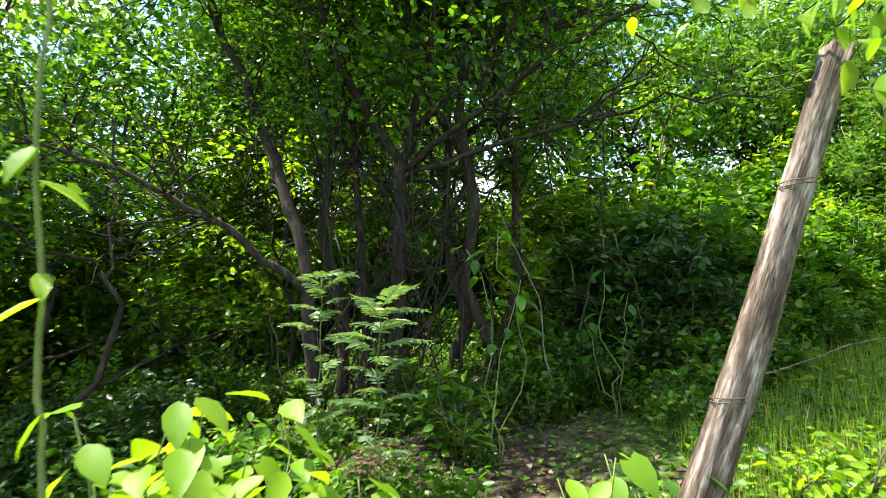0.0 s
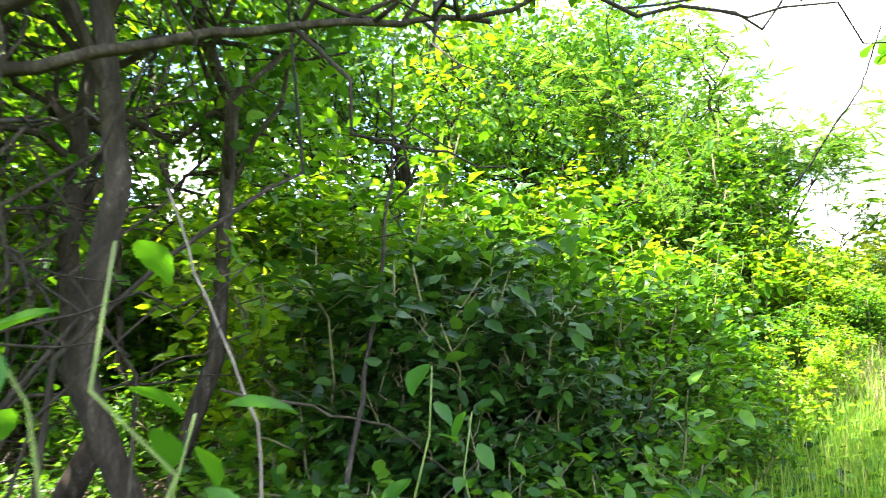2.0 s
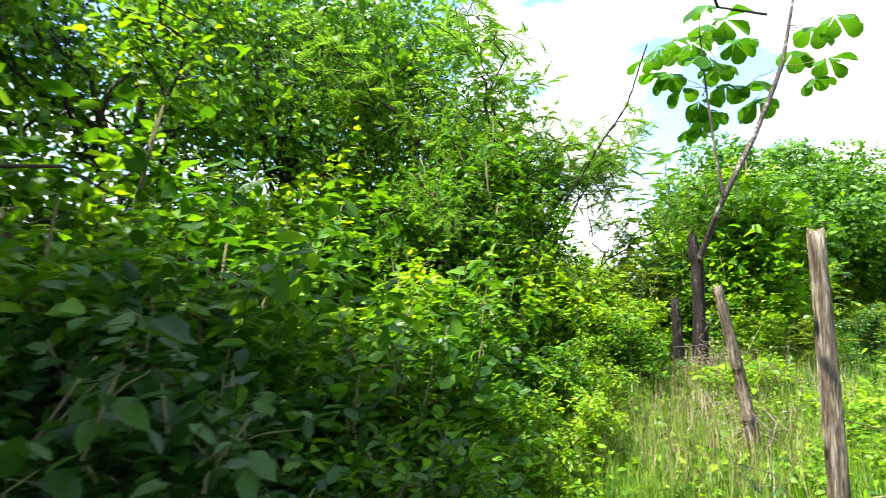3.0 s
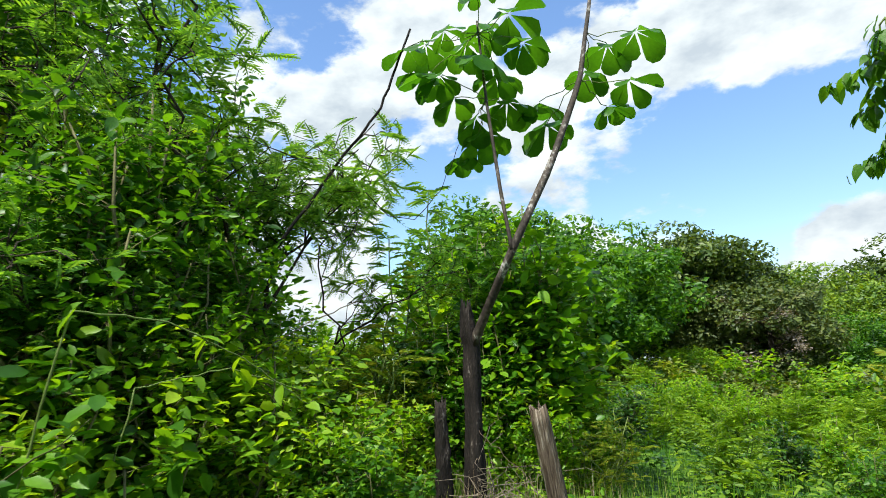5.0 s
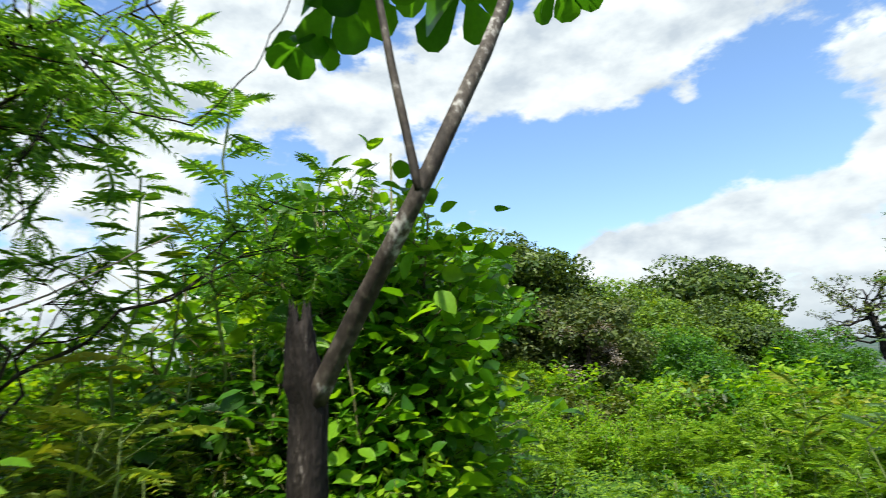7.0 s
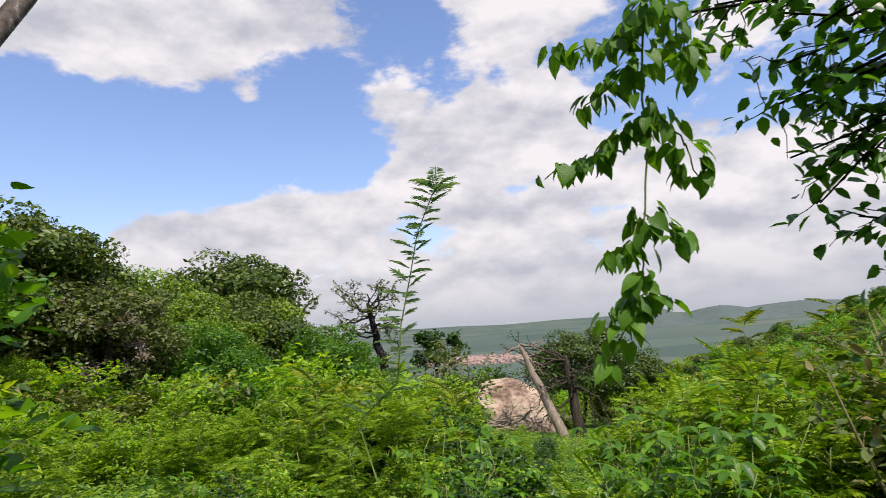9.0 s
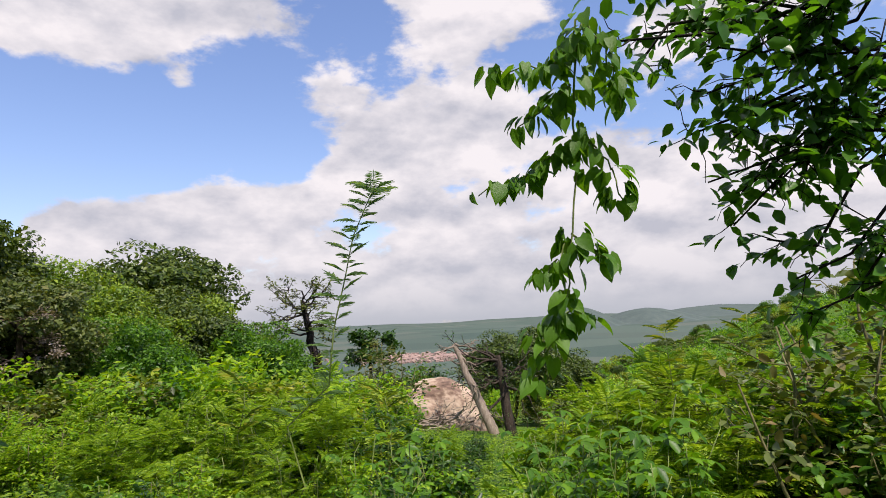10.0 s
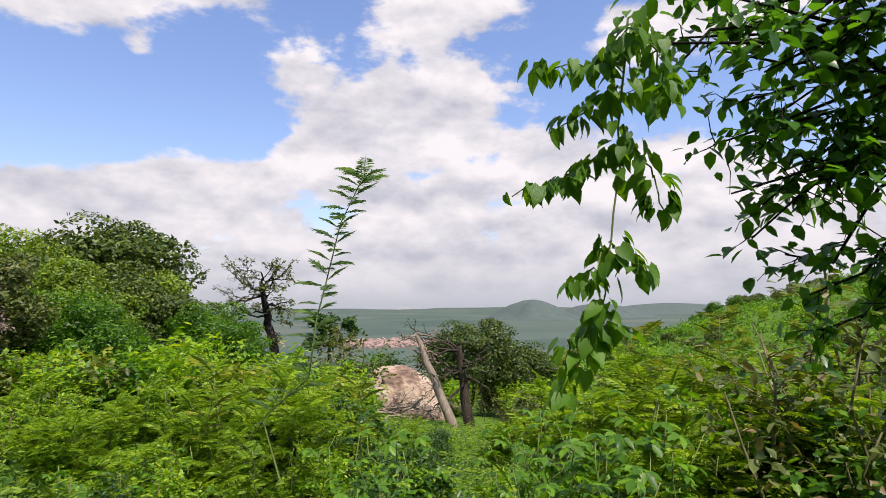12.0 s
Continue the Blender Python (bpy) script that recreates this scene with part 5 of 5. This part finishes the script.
def palm_herb(x, y, s, seed):
    rng = np.random.default_rng(seed)
    z = float(height_at(x, y))
    ob = thing("broad_leaved_herb", "leafy scrub plant with pale green palmate leaves", "herb", Matrix.Translation((x, y, z)), "broad-leaved herbs")
    for _ in range(5):
        top = np.array([rng.normal(0, 0.22), rng.normal(0, 0.22), rng.uniform(0.6, 1.05)]) * s
        line = crooked(rng, (0, 0, -0.03), top, 7, 0.04)
        part("stem", mesh_of("stem", *tube(line, np.linspace(0.006, 0.003, 7), 5), STEM_GREEN), ob)
        q, _ = along(line, np.linspace(0.45, 1, 5))
        for p in q:
            part("leaf", PALM_SMALL[int(rng.integers(2))], ob, m=pose(*(p + rng.normal(0, 0.05, 3)), rng.uniform(-25, 25), rng.uniform(-25, 25), rng.uniform(0, 360)) @ Matrix.Scale(s * rng.uniform(0.7, 1.1), 4))


def palmate_small(seed):
    rng = np.random.default_rng(seed)
    w = np.linspace(-1.9, 1.9, 5)
    D = np.stack([np.sin(w), np.cos(w), np.full(5, -0.3)], -1)
    ln = 0.12 * (1 - 0.1 * np.abs(w)) * rng.uniform(0.9, 1.1, 5)
    return mesh_of("leaf", *leaves(D * 0.006, D, np.tile((0, 0, 1.0), (5, 1)), ln, ln * 0.55, OVATE), LEAF)


PALM_SMALL = [palmate_small(i) for i in range(2)]
for i, (x, y, s) in enumerate([(7.0, 1.0, 1.0), (6.6, 1.3, 0.95), (7.4, 0.5, 1.05), (6.9, 0.3, 1.1), (7.5, 2.2, 0.8), (8.0, 1.5, 0.8), (6.2, 0.7, 1.0), (7.7, -0.4, 1.0),
                               (7.35, 1.05, 0.92), (6.88, 1.08, 1.09), (6.7, 0.77, 1.18), (6.29, 1.06, 1.04), (7.89, 1.37, 0.75), (8.4, 1.92, 0.62), (9.25, 2.45, 0.63), (6.44, 1.58, 0.91), (6.76, 1.66, 0.76), (9.14, 3.18, 0.56)]):
    palm_herb(x, y, s, i)


# ---- the creeper and the tree that hang over the end of the walk ----
CREEPER_LEAF = [mesh_of("leaf", *leaves([(0, 0, 0)], [(0, 1, d)], [(u, 0, 1)], 1.0, w, HEART), LEAF) for d, u, w in ((-0.3, 0.1, 0.72), (-0.1, -0.15, 0.62), (-0.5, 0.2, 0.68))]


def hanging_creeper():
    rng = np.random.default_rng(77)
    ob = thing("hanging_creeper", "creeper with hanging pairs of green leaves dangling from a branch", "creeper", Matrix.Translation((5.6, 3.07, 3.61)))
    root = np.array((5.6, 3.07, 3.61))
    strands = [[(5.6, 3.07, 3.61), (5.67, 3.06, 3.41), (5.7, 3.01, 3.12), (5.74, 3.02, 2.91), (5.76, 3.03, 2.76), (5.79, 3.05, 2.63), (5.88, 3.11, 2.45)],
               [(5.6, 3.07, 3.61), (5.71, 3.1, 3.46), (5.87, 3.19, 3.49)],
               [(5.67, 3.06, 3.41), (5.75, 3.1, 3.35), (5.84, 3.12, 3.29)],
               [(5.68, 3.02, 3.25), (5.82, 3.07, 3.16), (5.99, 3.15, 3.1)],
               [(5.67, 3.03, 3.3), (5.63, 2.95, 3.17), (5.59, 2.92, 3.03)],
               [(5.74, 3.02, 2.93), (5.79, 3.04, 2.86), (5.81, 3.05, 2.83)],
               [(5.73, 3.02, 2.95), (5.68, 2.97, 2.9), (5.63, 2.95, 2.85)],
               [(5.6, 3.07, 3.61), (5.56, 2.99, 3.46), (5.57, 2.94, 3.32)],
               [(5.78, 3.04, 2.68), (5.74, 3.01, 2.7), (5.71, 3.0, 2.68)],
               [(5.78, 3.04, 2.68), (5.84, 3.07, 2.66), (5.85, 3.08, 2.62)]]
    for k, s in enumerate(strands):
        line = np.asarray(s, float) - root
        t = np.linspace(0, 1, 14)
        q, _ = along(line, t)
        q[1:-1] += rng.normal(0, 0.008, (12, 3))
        part("stem", mesh_of("stem", *tube(q, np.linspace(0.004, 0.002, 14), 5), STEM_GREEN), ob)
        n = int(66 * np.linalg.norm(np.diff(line, axis=0), axis=1).sum() * (0.6 if k == 0 else 1.0))
        p, _ = along(q, np.sort(rng.uniform(0.02, 1, n)))
        for c in p:
            a = rng.uniform(0, 360)
            for turn in (a, a + 180):
                off = Vector((-math.sin(radians(turn)), math.cos(radians(turn)), 0)) * 0.035
                part("leaf", CREEPER_LEAF[int(rng.integers(3))], ob, m=pose(*(Vector(c) + off), rng.uniform(-70, -15), rng.uniform(-30, 30), turn + rng.uniform(-40, 40)) @ Matrix.Scale(0.062 * rng.uniform(0.7, 1.25), 4))


hanging_creeper()


def overhang_tree():
    rng = np.random.default_rng(91)
    ob = thing("overhanging_tree", "tree with dark glossy leaves whose branches hang over the path", "tree", Matrix.Translation((3.6, 0.7, float(height_at(3.6, 0.7)))))
    root = np.array((3.6, 0.7, float(height_at(3.6, 0.7))))
    P, D, wood = [], [], []
    wood.append((crooked(rng, (0, 0, -0.2), (0.15, 0.2, 3.6), 8, 0.02), np.linspace(0.13, 0.08, 8), 10))
    top = np.array((0.15, 0.2, 3.6))
    for tip in [(5.72, 2.77, 3.74), (5.7, 2.6, 3.62), (5.63, 2.54, 3.81), (5.51, 2.39, 3.77), (5.41, 2.23, 3.71), (5.27, 2.24, 3.78), (5.15, 2.09, 3.68), (5.5, 2.31, 3.59), (5.37, 2.17, 3.56), (5.59, 2.29, 3.45), (5.48, 2.15, 3.42), (5.26, 2.05, 3.52), (5.14, 2.02, 3.44), (5.1, 1.88, 3.28), (5.24, 1.99, 3.3), (5.36, 2.09, 3.21), (5.51, 2.1, 3.09), (5.4, 2.07, 3.02), (5.55, 2.23, 3.26), (5.34, 1.95, 2.86), (5.19, 1.84, 2.75), (5.31, 1.95, 2.72), (5.11, 1.83, 2.84), (5.37, 2.37, 4.04), (5.15, 2.24, 4.04), (5.57, 2.6, 3.96), (5.69, 2.84, 3.89), (5.31, 2.11, 3.36), (5.06, 1.95, 3.57), (5.46, 2.11, 3.22)]:
        line = crooked(rng, top, np.array(tip) - root, 9, 0.05, 0.03)
        wood.append((line, np.linspace(0.02, 0.004, 9), 6))
        q, d = along(line, rng.uniform(0.80, 1.0, 10))
        for a, t in zip(q, d):
            o = unit(t * 0.6 + rng.normal(0, 0.8, 3))
            tl = crooked(rng, a, a + o * rng.uniform(0.08, 0.2), 4, 0.06, 0.15)
            wood.append((tl, np.linspace(0.003, 0.0015, 4), 4))
            pp, dd = along(tl, np.linspace(0.1, 1, 6))
            P.append(pp)
            D.append(dd)
    part("trunk", wood_mesh("trunk", wood, BARK_DARK), ob)
    P, d, u = spray(rng, np.concatenate(P), np.concatenate(D), 1, 0.02)
    d[:, 2] -= 0.3
    ln = 0.078 * rng.uniform(0.6, 1.2, len(P))
    part("crown", mesh_of("crown", *leaves(P, d, u, ln, ln * 0.68, OVATE), LEAF_PALM), ob)


overhang_tree()


# ---- boulder, dead wood and trees of the middle distance ----
def boulder():
    bm = bmesh.new()
    bmesh.ops.create_icosphere(bm, subdivisions=5, radius=1)
    for v in bm.verts:
        n = noise.fractal(v.co * 1.3, 1.0, 2.0, 5) * 0.16 + noise.fractal(v.co * 5, 1.0, 2.0, 3) * 0.03
        v.co *= 1 + n
        v.co.x *= 2.1
        v.co.y *= 1.6
        v.co.z *= 1.3
        v.co.z -= 0.28 * v.co.x if v.co.x > 0 else 0
    me = bpy.data.meshes.new("boulder")
    bm.to_mesh(me)
    bm.free()
    for p in me.polygons:
        p.use_smooth = True
    me.materials.append(ROCK)
    ob = new("boulder", me)
    x, y = 20.8, -12.95
    ob.matrix_basis = pose(x, y, float(height_at(x, y)) + 0.6, 4, 6, 222)
    tagged(ob, "large pale pinkish granite boulder resting in the scrub", "boulder")


boulder()


def bare_tree(name, label, base, top, r, seed, twigs, reach, mat, crown=None, leaf=0.1, per=2):
    rng = np.random.default_rng(seed)
    ob = thing(name, label, "tree", Matrix.Translation(base))
    axis = np.subtract(top, base)
    line = crooked(rng, (0, 0, -0.3), axis, 8, 0.014)
    part("trunk", mesh_of("trunk", *log(line, (r, r * 0.85, r * 0.7, r * 0.4), 9, seed), mat), ob)
    wood, tips = [], []
    q, d = along(line, rng.uniform(0.55, 1.0, twigs))
    for p, t in zip(q, d):
        grow(rng, p, t * 0.2 + rng.normal(0, 1, 3) * np.array([1, 1, 0.4]), reach * rng.uniform(0.5, 1.0), r * 0.28, 2, wood, tips, 0.03, 3, 0.7, 5)
    if wood:
        part("branch", wood_mesh("branch", wood, mat), ob, "tangled bare branches")
    if crown:
        P, D = [], []
        for t in tips:
            pp, dd = along(t, np.linspace(0.3, 1, 6))
            P.append(pp)
            D.append(dd)
        P, d, u = spray(rng, np.concatenate(P), np.concatenate(D), per, 0.06)
        ln = leaf * rng.uniform(0.6, 1.3, len(P))
        part("crown", mesh_of("crown", *leaves(P, d, u, ln, ln * 0.6, DIAMOND), crown), ob)
    return ob


bare_tree("dead_snag", "leaning dead grey tree trunk in front of the boulder", (16.42, -10.39, -0.97), (17.81, -10.1, 1.84), 0.17, 1, 6, 0.5, BARK_PALE)
bare_tree("withered_tree", "dark crooked tree with bare tangled branches", (16.57, -11.38, -1.15), (17.16, -11.61, 1.37), 0.19, 2, 16, 1.2, BARK, LEAF_DARK_AND_SHADE, 0.09, 1)
bare_tree("sparse_tree", "thin-crowned tree with sparse dull leaves on the slope", (29.16, -12.95, 0.52), (29.63, -12.4, 3.91), 0.22, 3, 13, 1.55, BARK_DARK, LEAF_OLIVE, 0.16, 3)
bare_tree("small_tree", "small dark round-crowned tree beyond the scrub", (23.02, -10.97, 0.37), (23.07, -11.08, 2.12), 0.08, 4, 10, 0.6, BARK_DARK, LEAF_DARK_AND_SHADE, 0.16, 5)
bare_tree("withered_tree", "grey withered creeper-laden tree on the slope", (20.5, 1.2, 0.2), (20.6, 1.2, 3.2), 0.13, 5, 10, 0.8, BARK, LEAF_GREY, 0.1, 4)


def dead_branches(seed, x, y, n, reach):
    rng = np.random.default_rng(seed)
    wood, tips = [], []
    for _ in range(n):
        p = (rng.normal(0, 1.0), rng.normal(0, 0.5), 0.25)
        grow(rng, p, (rng.normal(0, 1), rng.normal(0, 1), 0.15), reach * rng.uniform(0.5, 1), 0.045, 2, wood, tips, 0.0, 3, 0.6, 5)
    ob = new("fallen_branches", wood_mesh("fallen_branches", wood, BARK_PALE))
    ob.matrix_basis = at(x, y)
    tagged(ob, "heap of fallen dry grey branches beside the boulder", "branches", kind="stuff")


dead_branches(2, 19.8, -9.8, 9, 1.2)
dead_branches(5, 18.6, -11.2, 6, 1.0)


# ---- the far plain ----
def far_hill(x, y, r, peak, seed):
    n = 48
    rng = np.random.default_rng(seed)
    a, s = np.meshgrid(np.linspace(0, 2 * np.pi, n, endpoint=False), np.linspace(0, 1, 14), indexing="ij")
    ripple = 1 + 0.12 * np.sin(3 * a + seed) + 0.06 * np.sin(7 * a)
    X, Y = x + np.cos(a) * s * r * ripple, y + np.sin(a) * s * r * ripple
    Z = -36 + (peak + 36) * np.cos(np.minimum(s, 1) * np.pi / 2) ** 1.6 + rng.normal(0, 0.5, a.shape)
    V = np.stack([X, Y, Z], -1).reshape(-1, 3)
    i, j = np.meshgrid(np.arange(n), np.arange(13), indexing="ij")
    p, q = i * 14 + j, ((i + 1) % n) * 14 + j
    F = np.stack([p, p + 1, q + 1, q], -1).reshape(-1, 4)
    tagged(new("far_hill", mesh_of("far_hill", V, F, HAZED_HILL)), "hazy wooded hill standing on the far plain", "hill", kind="structure")


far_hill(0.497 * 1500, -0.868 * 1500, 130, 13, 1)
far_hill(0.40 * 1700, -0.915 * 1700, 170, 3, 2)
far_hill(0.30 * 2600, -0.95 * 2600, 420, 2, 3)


def town(seed, x, y, n, spread, label):
    rng = np.random.default_rng(seed)
    pieces = []
    box = np.array([(-1, -1, 0), (1, -1, 0), (1, 1, 0), (-1, 1, 0), (-1, -1, 1), (1, -1, 1), (1, 1, 1), (-1, 1, 1), (-1, 0, 1.6), (1, 0, 1.6)], float)
    F = np.array([(0, 1, 5), (0, 5, 4), (1, 2, 6), (1, 6, 5), (2, 3, 7), (2, 7, 6), (3, 0, 4), (3, 4, 7), (4, 5, 9), (4, 9, 8), (6, 7, 8), (6, 8, 9), (5, 6, 9), (7, 4, 8)])
    for _ in range(n):
        p = rng.normal(0, 1, 2) * spread
        w = rng.uniform(0, 3.14)
        s = rng.uniform(0.7, 1.5)
        v = box * np.array([1.5, 1.1, 1.0]) * s
        c, d = math.cos(w), math.sin(w)
        v = np.stack([v[:, 0] * c - v[:, 1] * d + x + p[0], v[:, 0] * d + v[:, 1] * c + y + p[1], v[:, 2] - 35.2], -1)
        pieces.append((v, F))
    tagged(new("town_houses", mesh_of("town_houses", *join(pieces), ROOF, False)), label, "town", kind="stuff")


town(1, 425, -420, 600, (34, 30), "distant town of small reddish-roofed houses on the plain")
town(2, 215, -560, 150, (22, 20), "distant cluster of pale houses at the foot of the hill")
for src in [o for group in KIND.values() for o in group if not o.get("set")]:
    src.matrix_basis = at(12, 9)
